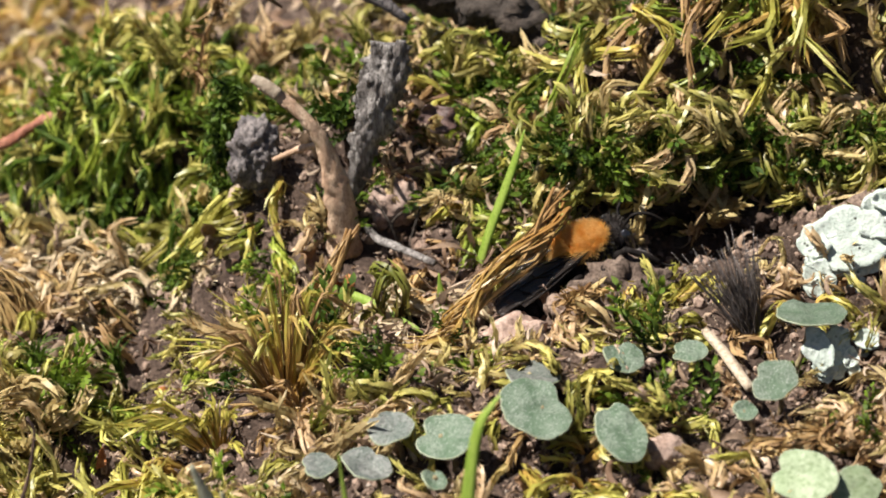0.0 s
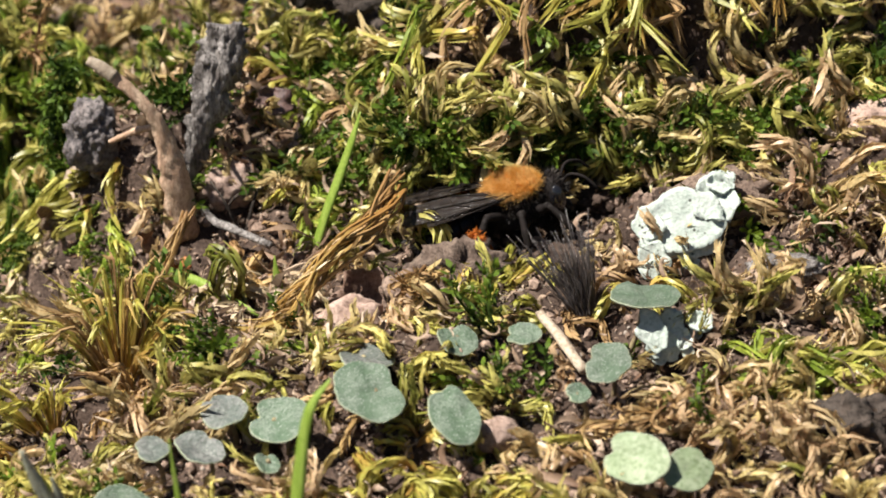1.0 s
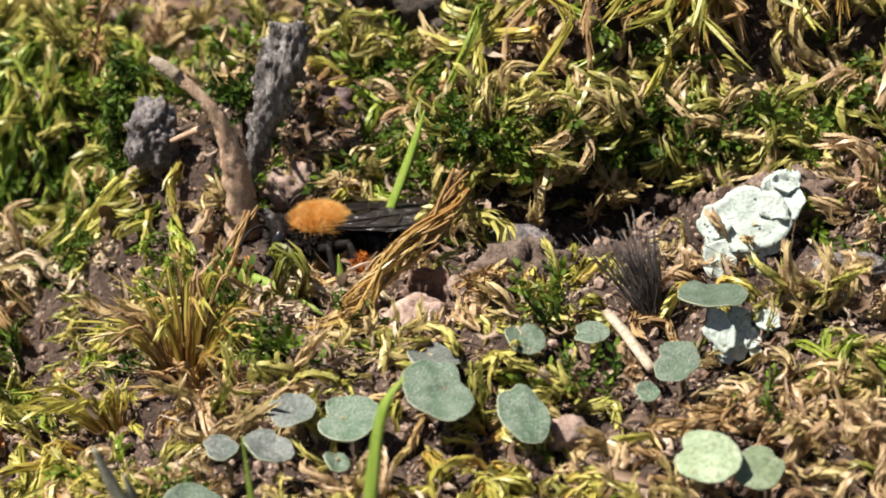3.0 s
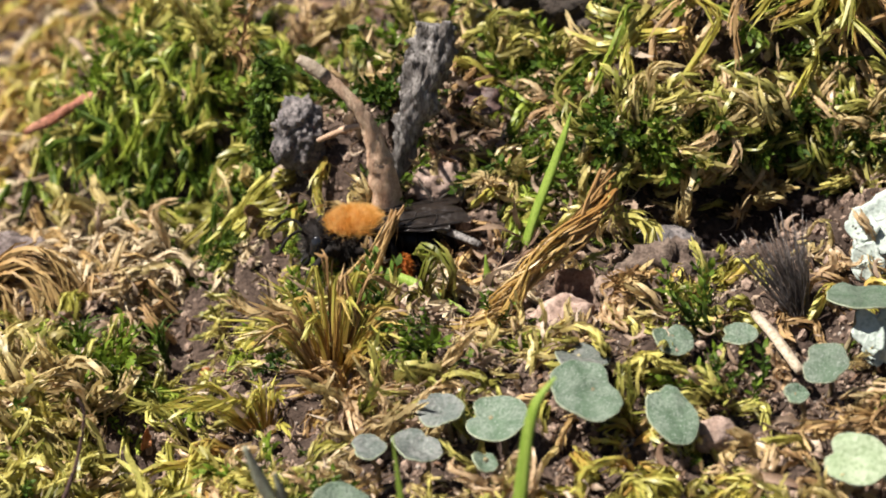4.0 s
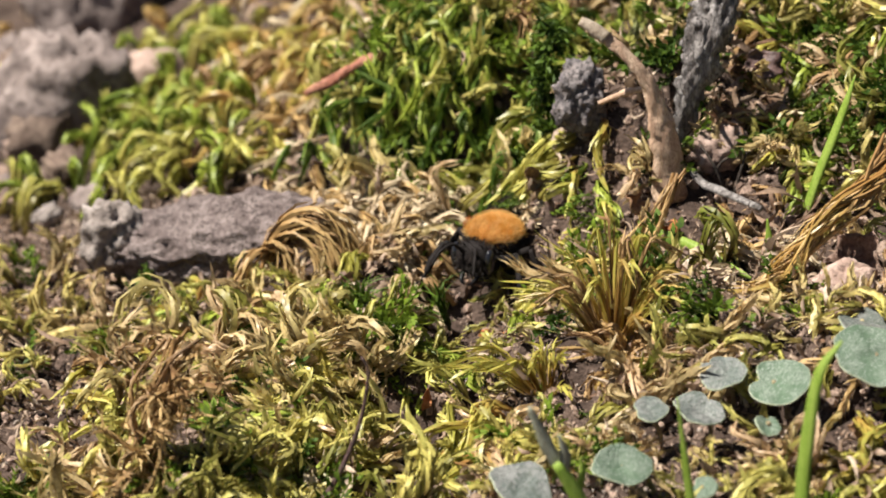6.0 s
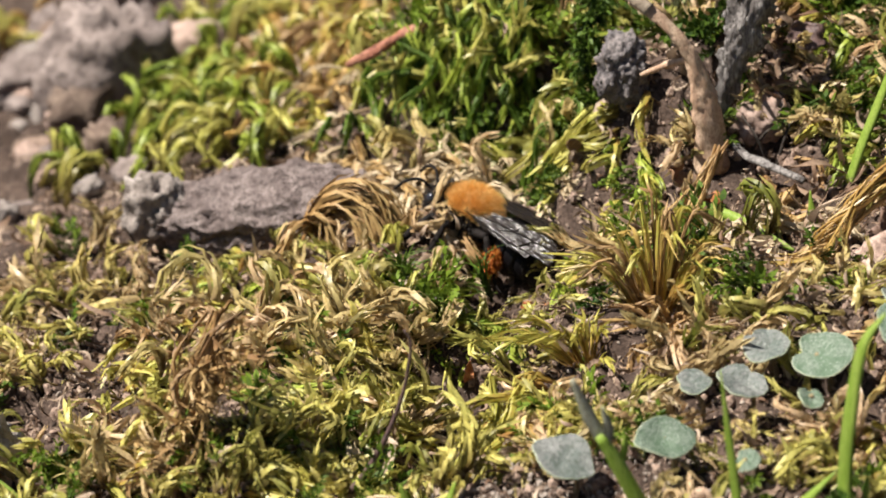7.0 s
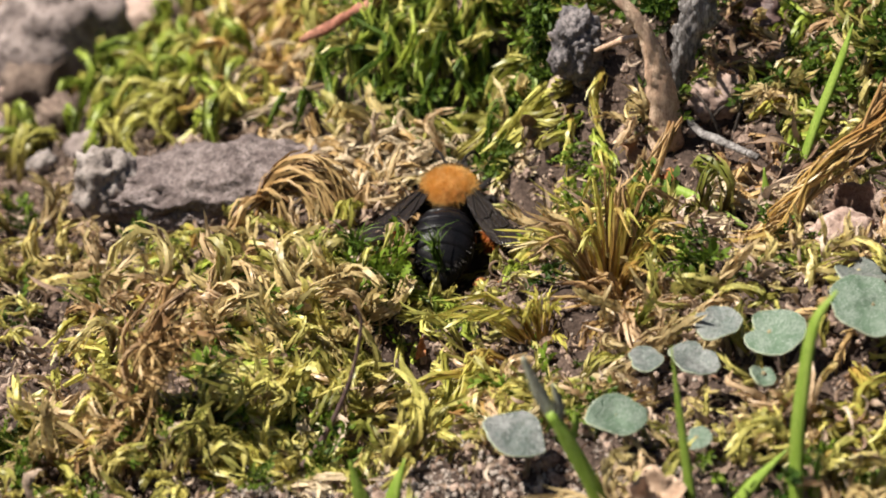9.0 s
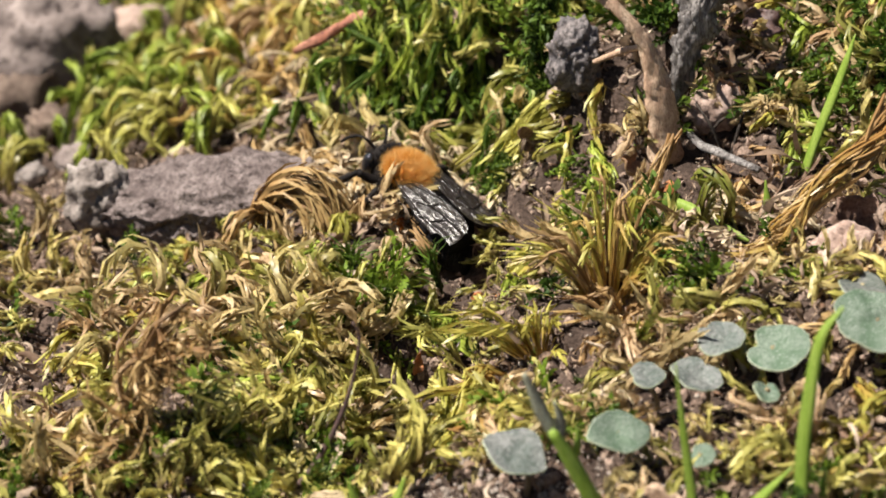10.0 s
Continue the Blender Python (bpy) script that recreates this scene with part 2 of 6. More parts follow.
def lowness(x, y):
    return min(1.0, sum(math.exp(-(((x - a) ** 2 + (y - b) ** 2) / (r * r)) ** 2) for a, b, r in LOW + LOW_REST if abs(x - a) < 14 and abs(y - b) < 14))


def relief(x, y):
    """Lumps and crumbs on the bank, in mm; it fades out far from the subject."""
    near = 1.0 / (1.0 + ((x * x + y * y) / 40000.0) ** 2)
    p = Vector((x, y, 0))
    crack = max(0.0, 1 - abs(noise.noise(p * 0.15 + Vector((9, 2, 4)))) / 0.10)
    puff = max(0.0, noise.noise(p * 0.14 + Vector((4, 7, 1)))) + 0.5 * noise.noise(p * 0.33 + Vector((1, 3, 8)))
    puff = puff * (1 - lowness(x, y)) - 0.25 * lowness(x, y)
    return near * (2.5 * puff - 1.7 * crack + 0.8 * noise.fractal(p * 0.12, 0.9, 2.1, 4) + 0.6 * noise.noise(p * 0.55) + 0.25 * noise.noise(p * 1.7))


def ground_at(x, y):
    return float(height(x, y)) + relief(x, y)


def mesh_from(name, verts, faces, material, smooth=True):
    me = bpy.data.meshes.new(name)
    me.from_pydata([tuple(v) for v in verts], [], [tuple(int(i) for i in f) for f in faces])
    me.materials.append(material)
    if smooth:
        me.polygons.foreach_set("use_smooth", [True] * len(me.polygons))
    me.update()
    return me


def thing(name, base, label, category, group="", kind=""):
    ob = new(name)
    ob.empty_display_size = 0.002
    ob.location = Vector(base) * U
    return tagged(ob, label, category, group, kind)


def part(name, geo, material, parent, label="", smooth=True, origin=None):
    """One mesh under a thing or part; geo in mm, in the space of the parent."""
    verts, faces = geo
    verts = np.asarray(verts, float)
    o = np.zeros(3) if origin is None else np.asarray(origin, float)
    ob = new(name, mesh_from(name, (verts - o) * U, faces, material, smooth))
    ob.location = Vector(o * U)
    ob.parent = parent
    if label:
        ob["label"] = label
    return ob


def single(name, geo, material, base, label, category, group="", kind="", smooth=True):
    """A thing of one mesh; geo in mm in the plan, base its resting point."""
    verts, faces = geo
    ob = new(name, mesh_from(name, (np.asarray(verts, float) - np.asarray(base, float)) * U, faces, material, smooth))
    ob.location = Vector(base) * U
    return tagged(ob, label, category, group, kind)


def joined(*geos):
    verts, faces, n = [], [], 0
    for v, f in geos:
        verts.extend(np.asarray(v, float))
        faces.extend([[i + n for i in t] for t in f])
        n += len(v)
    return np.array(verts), faces


def moved(geo, at):
    return np.asarray(geo[0], float) + np.asarray(at, float), geo[1]


def smooth_path(points, steps=5):
    """Catmull-Rom through the points."""
    p = np.asarray(points, float)
    p = np.vstack([2 * p[0] - p[1], p, 2 * p[-1] - p[-2]])
    out = []
    for i in range(1, len(p) - 2):
        for s in np.arange(steps) / steps:
            a, b, c, d = p[i - 1], p[i], p[i + 1], p[i + 2]
            out.append(0.5 * (2 * b + (c - a) * s + (2 * a - 5 * b + 4 * c - d) * s * s + (3 * b - a - 3 * c + d) * s ** 3))
    out.append(p[-2])
    return np.array(out)


def tube(points, radii, sides=8, flat=1.0, rough=0.0, steps=5, facing=None):
    """A round or flattened stem along the points; radii at its points are spread evenly."""
    path = smooth_path(points, steps) if steps > 1 else np.asarray(points, float)
    n = len(path)
    r = np.interp(np.linspace(0, 1, n), np.linspace(0, 1, len(radii)), radii)
    tang = np.gradient(path, axis=0)
    tang /= np.linalg.norm(tang, axis=1)[:, None] + 1e-9
    ref = np.array(facing if facing is not None else (0.31, -0.8, 0.5))
    verts, faces = [], []
    for i in range(n):
        side = np.cross(tang[i], ref)
        side /= np.linalg.norm(side) + 1e-9
        up = np.cross(side, tang[i])
        for k in range(sides):
            a = 2 * math.pi * k / sides
            w = r[i]
            if rough:
                q = Vector(path[i])
                w *= 1 + rough * (noise.noise(q * 0.8 + Vector((math.cos(a), math.sin(a), 0)) * 1.3) + 0.6 * noise.noise(q * 2.2 + Vector((math.cos(a), math.sin(a), 0)) * 3.1) + 0.3 * noise.noise(q * 1.1 + Vector((math.cos(a), math.sin(a), 0)) * 8.0))
            verts.append(path[i] + w * (math.cos(a) * side + flat * math.sin(a) * up))
    for i in range(n - 1):
        for k in range(sides):
            k2 = (k + 1) % sides
            faces.append((i * sides + k, i * sides + k2, (i + 1) * sides + k2, (i + 1) * sides + k))
    faces.append(tuple(range(sides))[::-1])
    faces.append(tuple((n - 1) * sides + k for k in range(sides)))
    return np.array(verts), faces


def blade(points, widths, facing=(0, -1, 0.3), thick=0.09, crease=0.22, steps=6):
    """A grass blade: two creased sides and a thin back."""
    path = smooth_path(points, steps)
    n = len(path)
    w = np.interp(np.linspace(0, 1, n), np.linspace(0, 1, len(widths)), widths) / 2
    tang = np.gradient(path, axis=0)
    tang /= np.linalg.norm(tang, axis=1)[:, None] + 1e-9
    verts, faces = [], []
    for i in range(n):
        side = np.cross(tang[i], facing)
        side /= np.linalg.norm(side) + 1e-9
        out = np.cross(side, tang[i])
        for s, d in ((-1, 0), (0, -crease), (1, 0), (0, -crease - thick)):
            verts.append(path[i] + s * w[i] * side + d * w[i] * 1.6 * out)
    for i in range(n - 1):
        a, b = 4 * i, 4 * i + 4
        for p, q in ((0, 1), (1, 2), (2, 3), (3, 0)):
            faces.append((a + p, a + q, b + q, b + p))
    faces.append((0, 3, 2, 1))
    faces.append((4 * n - 4, 4 * n - 3, 4 * n - 2, 4 * n - 1))
    return np.array(verts), faces


def ball(radius, level=3):
    bm = bmesh.new()
    bmesh.ops.create_icosphere(bm, subdivisions=level, radius=radius)
    v = np.array([x.co[:] for x in bm.verts])
    f = [[x.index for x in t.verts] for t in bm.faces]
    bm.free()
    return v, f


def lump(size, seed, rough=0.25, level=4, freq=0.9, facets=0.0):
    """An irregular stone or clod of that size in mm, about its middle."""
    v, f = ball(1.0, level)
    out = []
    off = Vector((seed * 3.7, seed * 1.9, seed * 5.3))
    for p in v:
        q = Vector(p)
        d = 1 + rough * noise.fractal(q * freq * 1.6 + off, 0.65, 2.3, 6)
        if facets:
            d = d * (1 - facets) + facets * min(1.0, 0.72 / max(abs(q.x), abs(q.y), abs(q.z)))
        out.append(np.array(q) * d * np.array(size) / 2)
    return np.array(out), f


def turned(geo, rx=0, ry=0, rz=0):
    m = np.array(Euler([radians(a) for a in (rx, ry, rz)]).to_matrix())
    return np.asarray(geo[0], float) @ m.T, geo[1]


# ---- the ground: one sheet ----
def spread(lo, hi, step):
    inner = list(np.arange(lo, hi + step, step))
    a, d = lo, step
    left, right = [], []
    while a > -4000:
        d *= 1.35
        a -= d
        left.append(a)
    a, d = inner[-1], step
    while a < 4000:
        d *= 1.35
        a += d
        right.append(a)
    return np.array(left[::-1] + inner + right)


def build_ground():
    xs, ys = spread(-100, 58, 0.75), spread(-62, 135, 0.75)
    verts = [(x, y, 0) for y in ys for x in xs]
    va = np.array(verts)
    z = height(va[:, 0], va[:, 1])
    fine = np.array([relief(x, y) if abs(x) < 400 and abs(y) < 400 else 0.0 for x, y, _ in verts])
    va[:, 2] = z + fine
    w = len(xs)
    faces = [(j * w + i, j * w + i + 1, (j + 1) * w + i + 1, (j + 1) * w + i) for j in range(len(ys) - 1) for i in range(w - 1)]
    ob = new("ground", mesh_from("ground", va * U, faces, SOIL))
    return tagged(ob, "dark crumbly soil bank under moss and litter", "ground", kind="structure")


ground = build_ground()


# ---- moss and litter, far too many to count ----
def plume(path, radius, r, leaves, leaf_len, leaf_wide, splay, curl):
    """A feathery shoot: a thin stem hidden by narrow, overlapping leaves that all curve to one side.
    Gives vertices, triangles, and for each vertex how far along it is and its own tone."""
    n = len(path)
    tang = np.gradient(path, axis=0)
    tang /= np.linalg.norm(tang, axis=1)[:, None] + 1e-9
    e1 = np.cross(tang[0], (0.3, 0.9, 0.1))
    e1 /= np.linalg.norm(e1)
    verts, tris, tone, sides = [], [], [], []
    for i in range(n):
        e1 = e1 - tang[i] * np.dot(e1, tang[i])
        e1 /= np.linalg.norm(e1) + 1e-9
        e2 = np.cross(tang[i], e1)
        sides.append((e1, e2))
        s = i / (n - 1)
        for k in range(3):
            g = 2.094 * k + 2 * s
            verts.append(path[i] + radius * (1 - 0.8 * s) * (math.cos(g) * e1 + math.sin(g) * e2))
            tone.append((s * 0.8, -0.2))
    for i in range(n - 1):
        for k in range(3):
            p, q = i * 3 + k, i * 3 + (k + 1) % 3
            tris += [(p, q, q + 3), (p, q + 3, p + 3)]
    lean = r.uniform(0, 6.28)
    for j in range(leaves):
        s = 0.06 + 0.9 * (j + r.random()) / leaves
        i = min(n - 2, int(s * (n - 1)))
        at = path[i] + (path[i + 1] - path[i]) * (s * (n - 1) - i)
        e1, e2 = sides[i]
        g = j * 2.4 + r.normal(0, 0.3)
        rad = math.cos(g) * e1 + math.sin(g) * e2
        one = math.cos(lean) * e1 + math.sin(lean) * e2
        tan = np.cross(tang[i], rad)
        sp = splay * r.uniform(0.5, 1.5)
        ln, wd = leaf_len * r.uniform(0.65, 1.15) * (1 - 0.35 * s), leaf_wide * r.uniform(0.7, 1.25)
        d = tang[i] * math.cos(sp) + rad * math.sin(sp)
        base = at + rad * radius * 0.7
        m1 = base + d * ln * 0.3
        m2 = m1 + (d + one * curl * 0.5) / np.linalg.norm(d + one * curl * 0.5) * ln * 0.35
        tip = m2 + (d * 0.8 + one * curl * 1.3) / np.linalg.norm(d * 0.8 + one * curl * 1.3) * ln * 0.35
        k, o, x = len(verts), r.normal(0.05, 0.24), s * 0.75
        verts += [base, m1 + tan * wd / 2 + rad * wd * 0.2, m1 - tan * wd / 2 + rad * wd * 0.2, m2 + tan * wd * 0.38 + rad * wd * 0.1, m2 - tan * wd * 0.38, tip]
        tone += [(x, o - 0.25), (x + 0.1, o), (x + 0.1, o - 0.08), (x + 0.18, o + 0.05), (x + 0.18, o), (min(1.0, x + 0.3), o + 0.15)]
        tris += [(k, k + 1, k + 2), (k + 1, k + 3, k + 2), (k + 2, k + 3, k + 4), (k + 3, k + 5, k + 4)]
    return np.array(verts), np.array(tris), np.array(tone)


def lock(path, radius, r, leaves=16, leaf_wide=0.16, flare=0.25, span=0.45):
    """A moss shoot: a thin stem hidden by slender leaves that lie along it, overlap, and stand off at their tips.
    Gives vertices, triangles, and for each vertex how far along it is and its own tone."""
    n = len(path)
    tang = np.gradient(path, axis=0)
    tang /= np.linalg.norm(tang, axis=1)[:, None] + 1e-9
    total = np.linalg.norm(np.diff(path, axis=0), axis=1).sum()
    e1 = np.cross(tang[0], (0.3, 0.9, 0.1))
    e1 /= np.linalg.norm(e1) + 1e-9
    verts, tris, tone, sides = [], [], [], []
    for i in range(n):
        e1 = e1 - tang[i] * np.dot(e1, tang[i])
        e1 /= np.linalg.norm(e1) + 1e-9
        e2 = np.cross(tang[i], e1)
        sides.append((e1, e2))
        q = i / (n - 1)
        w = radius * 0.5 * (1 - 0.8 * q) + 0.015
        for k in range(3):
            g = 2.094 * k
            verts.append(path[i] + w * (math.cos(g) * e1 + math.sin(g) * e2))
            tone.append((q * 0.6, -0.35))
    for i in range(n - 1):
        for k in range(3):
            p, q = i * 3 + k, i * 3 + (k + 1) % 3
            tris += [(p, q, q + 3), (p, q + 3, p + 3)]

    def spot(q):
        f = min(q, 1.0) * (n - 1)
        i = min(n - 2, int(f))
        at = path[i] + (path[i + 1] - path[i]) * (f - i) + tang[-1] * max(0.0, q - 1.0) * total
        return at, tang[i], sides[i]

    for j in range(leaves):
        q0 = 0.92 * (j + r.random()) / leaves
        ln = span * r.uniform(0.6, 1.3) * (1 - 0.35 * q0)
        g = j * 2.4 + r.normal(0, 0.4)
        own, wd, out, drift = r.normal(0.0, 0.24), leaf_wide * r.uniform(0.6, 1.4), flare * r.uniform(0.0, 2.0) ** 1.5, r.normal(0, 0.35)
        i0 = min(n - 1, int(round(q0 * (n - 1))))
        k0 = int((g % 6.283) / 2.094) % 3
        prev = (i0 * 3 + k0, i0 * 3 + (k0 + 1) % 3)
        for u in (0.35, 0.72, 1.0):
            q = q0 + ln * u
            at, tg, (e1, e2) = spot(q)
            gg = g + drift * u
            rad = math.cos(gg) * e1 + math.sin(gg) * e2
            tan = np.cross(tg, rad)
            at = at + rad * (radius * (0.6 + 0.5 * math.sin(math.pi * u)) * (1 - 0.5 * min(1.0, q) ** 2) + out * u ** 2.5) + tan * drift * 0.3 * u
            c, x = len(verts), min(1.0, 0.75 * q + 0.2 * u)
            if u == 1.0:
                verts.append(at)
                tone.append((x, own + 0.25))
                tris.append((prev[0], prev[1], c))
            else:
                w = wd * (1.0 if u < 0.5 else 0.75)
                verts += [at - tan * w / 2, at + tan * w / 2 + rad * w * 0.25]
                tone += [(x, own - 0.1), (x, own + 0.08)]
                tris += [(prev[0], prev[1], c + 1), (prev[0], c + 1, c)]
                prev = (c, c + 1)
    return np.array(verts), np.array(tris), np.array(tone)


def bent(r, length, bend, twist, steps, wave=0.35):
    """A path from the origin along +z that bends over, turns and wavers."""
    s = np.linspace(0, 1, steps)
    a = bend * s ** 1.2
    d = np.stack([np.sin(a) * np.cos(twist * s), np.sin(a) * np.sin(twist * s), np.cos(a)], 1)
    d[:, 1] += wave * r.uniform(0.5, 1.4) * np.sin(s * r.uniform(3, 7) + r.uniform(0, 6))
    d /= np.linalg.norm(d, axis=1)[:, None]
    return np.vstack([[0, 0, 0], np.cumsum((d[1:] + d[:-1]) / 2 * length / (steps - 1), axis=0)])


def ribbon(r, length, width, bend, twist, steps=8):
    """A dry curled shred along +z, folded along its middle."""
    s = np.linspace(0, 1, steps)
    a = bend * s
    d = np.stack([np.sin(a) * np.cos(twist * s), np.sin(a) * np.sin(twist * s), np.cos(a)], 1)
    path = np.vstack([[0, 0, 0], np.cumsum((d[1:] + d[:-1]) / 2 * length / (steps - 1), axis=0)])
    verts, tris, along = [], [], []
    for i in range(steps):
        e = np.cross(d[i], (math.sin(2.5 * s[i] + r.uniform(0, 0.3)), 0.8, 0.2))
        e /= np.linalg.norm(e)
        o = np.cross(d[i], e)
        w = width / 2 * (1 - 0.75 * abs(2 * s[i] - 0.8) ** 2.2) * r.uniform(0.8, 1.2)
        verts += [path[i] - e * w, path[i] + o * w * 0.6, path[i] + e * w]
        along += [(s[i], 0.0)] * 3
    for i in range(steps - 1):
        for k in (0, 1):
            p = 3 * i + k
            tris += [(p, p + 1, p + 4), (p, p + 4, p + 3)]
    return np.array(verts), np.array(tris), np.array(along)


def strewn(name, templates, spots, material, label, category):
    """One object of many strands. spots: rows of x, y, z, tilt, azimuth, spin, size, chance, dryness, template."""
    all_v, all_t, all_g, n = [], [], [], 0
    spots = np.asarray(spots)
    for k, (tv, tt, ta) in enumerate(templates):
        rows = spots[spots[:, 9].astype(int) == k]
        if not len(rows):
            continue
        ct, st, ca, sa, cs, ss = np.cos(rows[:, 3]), np.sin(rows[:, 3]), np.cos(rows[:, 4]), np.sin(rows[:, 4]), np.cos(rows[:, 5]), np.sin(rows[:, 5])
        zero, one = np.zeros(len(rows)), np.ones(len(rows))
        spin = np.stack([np.stack([cs, -ss, zero], 1), np.stack([ss, cs, zero], 1), np.stack([zero, zero, one], 1)], 1)
        tilt = np.stack([np.stack([ct, zero, st], 1), np.stack([zero, one, zero], 1), np.stack([-st, zero, ct], 1)], 1)
        turn = np.stack([np.stack([ca, -sa, zero], 1), np.stack([sa, ca, zero], 1), np.stack([zero, zero, one], 1)], 1)
        m = turn @ tilt @ spin * rows[:, 6][:, None, None]
        v = np.einsum("nij,kj->nki", m, tv) + rows[:, None, :3]
        all_v.append(v.reshape(-1, 3))
        all_t.append((tt[None] + (n + np.arange(len(rows)) * len(tv))[:, None, None]).reshape(-1, 3))
        g = np.zeros((len(rows), len(tv), 3))
        g[:, :, 0], g[:, :, 1], g[:, :, 2] = ta[None, :, 0], np.clip(rows[:, 7][:, None] + ta[None, :, 1], 0, 1), rows[:, 8][:, None]
        all_g.append(g.reshape(-1, 3))
        n += len(rows) * len(tv)
    v, t, g = np.vstack(all_v) * U, np.vstack(all_t), np.vstack(all_g)
    me = bpy.data.meshes.new(name)
    me.vertices.add(len(v))
    me.vertices.foreach_set("co", v.ravel())
    me.loops.add(3 * len(t))
    me.loops.foreach_set("vertex_index", t.ravel().astype(np.int32))
    me.polygons.add(len(t))
    me.polygons.foreach_set("loop_start", np.arange(len(t), dtype=np.int32) * 3)
    me.polygons.foreach_set("use_smooth", np.ones(len(t), bool))
    at = me.attributes.new("grow", "FLOAT_VECTOR", "POINT")
    at.data.foreach_set("vector", g.ravel())
    me.materials.append(material)
    me.update(calc_edges=True)
    ob = new(name, me)
    return tagged(ob, label, category, kind="stuff")


def templates_of(kind, count, seed):
    r = np.random.default_rng(seed)
    out = []
    for k in range(count):
        if kind == "strap":
            fat = k % 3 == 0
            out.append(lock(bent(r, r.uniform(2.4, 4.6), r.uniform(0.5, 3.0) * r.choice((-1, 1)), r.uniform(-2.2, 2.2), 7, 0.5), r.uniform(0.28, 0.42) if fat else r.uniform(0.15, 0.26), r, 26 if fat else 17, 0.27 if fat else 0.21, r.uniform(0.08, 0.36), 0.46))
        elif kind == "curl":
            out.append(lock(bent(r, r.uniform(4.0, 7.0), r.uniform(1.6, 4.4), r.uniform(-2.0, 2.0), 9, 0.5), r.uniform(0.24, 0.42), r, 28, 0.25, r.uniform(0.08, 0.3), 0.38))
        elif kind == "feather":
            ln = r.uniform(2.4, 4.4)
            out.append(plume(bent(r, ln, r.uniform(0.3, 1.6), r.uniform(-1, 1), 6), 0.1, r, int(ln * 6.5), 1.0, 0.3, 0.75, 0.4))
        elif kind == "rope":
            out.append(lock(bent(r, r.uniform(2.2, 5.6), r.uniform(0.8, 5.0), r.uniform(-2.5, 2.5), 7, 0.8), r.uniform(0.07, 0.2), r, 12, 0.15, r.uniform(0.1, 0.45), 0.34))
        else:
            out.append(ribbon(r, r.uniform(2.0, 6.0), r.uniform(0.16, 0.9), r.uniform(0.3, 4.0), r.uniform(-4, 4)))
    return out


# plan of the cover: x, y, half width, half depth, greenness, dryness, depth of green, thickness of the cover
COVER = [
    # the row at (-22.5, 15) is all deep green, putting the hollow's shade into colour
    (24, 7, 24, 9, 0.88, 0.12, 0.35, 1.3), (6, 7, 9, 6, 0.8, 0.2, 0.5, 1.2), (-22, 22, 9, 10, 1.0, 0.0, 0.35, 1.5), (-29, 8, 9, 6, 0.06, 0.9, 0.0, 1.6), (-22.5, 15, 8, 3, 0.9, 0.0, 1.0, 0.6), (-17, 5, 6, 7, 0.9, 0.1, 0.85, 1.2),
    (-34, -18, 22, 11, 1.0, 0.12, 0.25, 1.2), (-42, -36, 16, 8, 0.75, 0.35, 0.1, 1.0), (-12, -28, 9, 9, 1.0, 0.1, 0.1, 1.2),
    (3, -17, 15, 11, 0.5, 0.55, 0.15, 1.15), (28, -31, 12, 5, 0.6, 0.4, 0.2, 0.9), (26, -43, 14, 6, 0.25, 0.8, 0.1, 1.3), (36, -14, 10, 10, 0.4, 0.6, 0.15, 1.0),
]
COVER_REST = [
    (8, -40, 16, 9, 0.55, 0.45, 0.12, 1.2), (-12, 36, 14, 18, 0.6, 0.5, 0.4, 1.0), (-50, 45, 12, 20, 0.7, 0.4, 0.1, 0.9),
    (-42, 85, 22, 25, 0.12, 0.9, 0.0, 0.8), (-34, 58, 12, 16, 0.15, 0.85, 0.1, 0.9), (20, -20, 9, 8, 0.45, 0.5, 0.3, 1.0), (-72, 60, 12, 40, 0.3, 0.6, 0.1, 0.4), (-4, 6, 12, 8, 0.45, 0.45, 0.5, 0.8),
]
BARE = [(-33, 18, 5, 5), (-11, -20.8, 4.2, 3.6), (-22.6, -4, 3.0, 3.0), (-22.3, -7.5, 3.6, 3.6), (4, -15, 3, 2.5), (-25, -22.5, 5.5, 3.2), (-51, -27, 6, 4), (-14, -25, 2.2, 1.5), (-66, 76, 9, 14), (-26.5, 14.4, 7, 2.8), (-21, 8.5, 2.8, 4.5), (-19, 3.6, 3.0, 2.2), (-60, 50, 9, 12), (-68, 88, 16, 16), (-54, -21, 5.5, 3), (21.5, -6, 11, 3.8), (-22.2, -10.0, 3.0, 2.4), (-21.0, -15.4, 2.4, 2.8), (17.0, -17.0, 3.2, 2.6), (21.0, -22.0, 3.0, 2.4), (21.0, -9.6, 8.0, 2.6), (-24, -21, 4.5, 3.5), (-22, -45, 11, 5), (22, -28, 4, 3), (-45, 14, 12, 8), (6, -20, 3, 2.5), (-55, -32, 5, 6)]


# dark soil of hollows and pits, clear of litter, partly in place of shade: x, y, half width, half depth
DARK_SPOTS = [(21, -7.4, 12, 5.2), (-23.5, -24, 4, 2.4), (-54, -21, 6, 3), (-26.5, 14.4, 7, 3.0), (-21, 8.5, 3.0, 5), (-19, 3.6, 3.2, 2.4), (-22.4, -6.0, 3.2, 3.6), (-14, -25, 2.2, 1.5), (-27, -27, 2.5, 1.5), (-24, -38, 3.5, 2.5)]


def dark_spot(x, y):
    return max(math.exp(-(((x - a) / p) ** 2 + ((y - b) / q) ** 2) ** 2) for a, b, p, q in DARK_SPOTS)


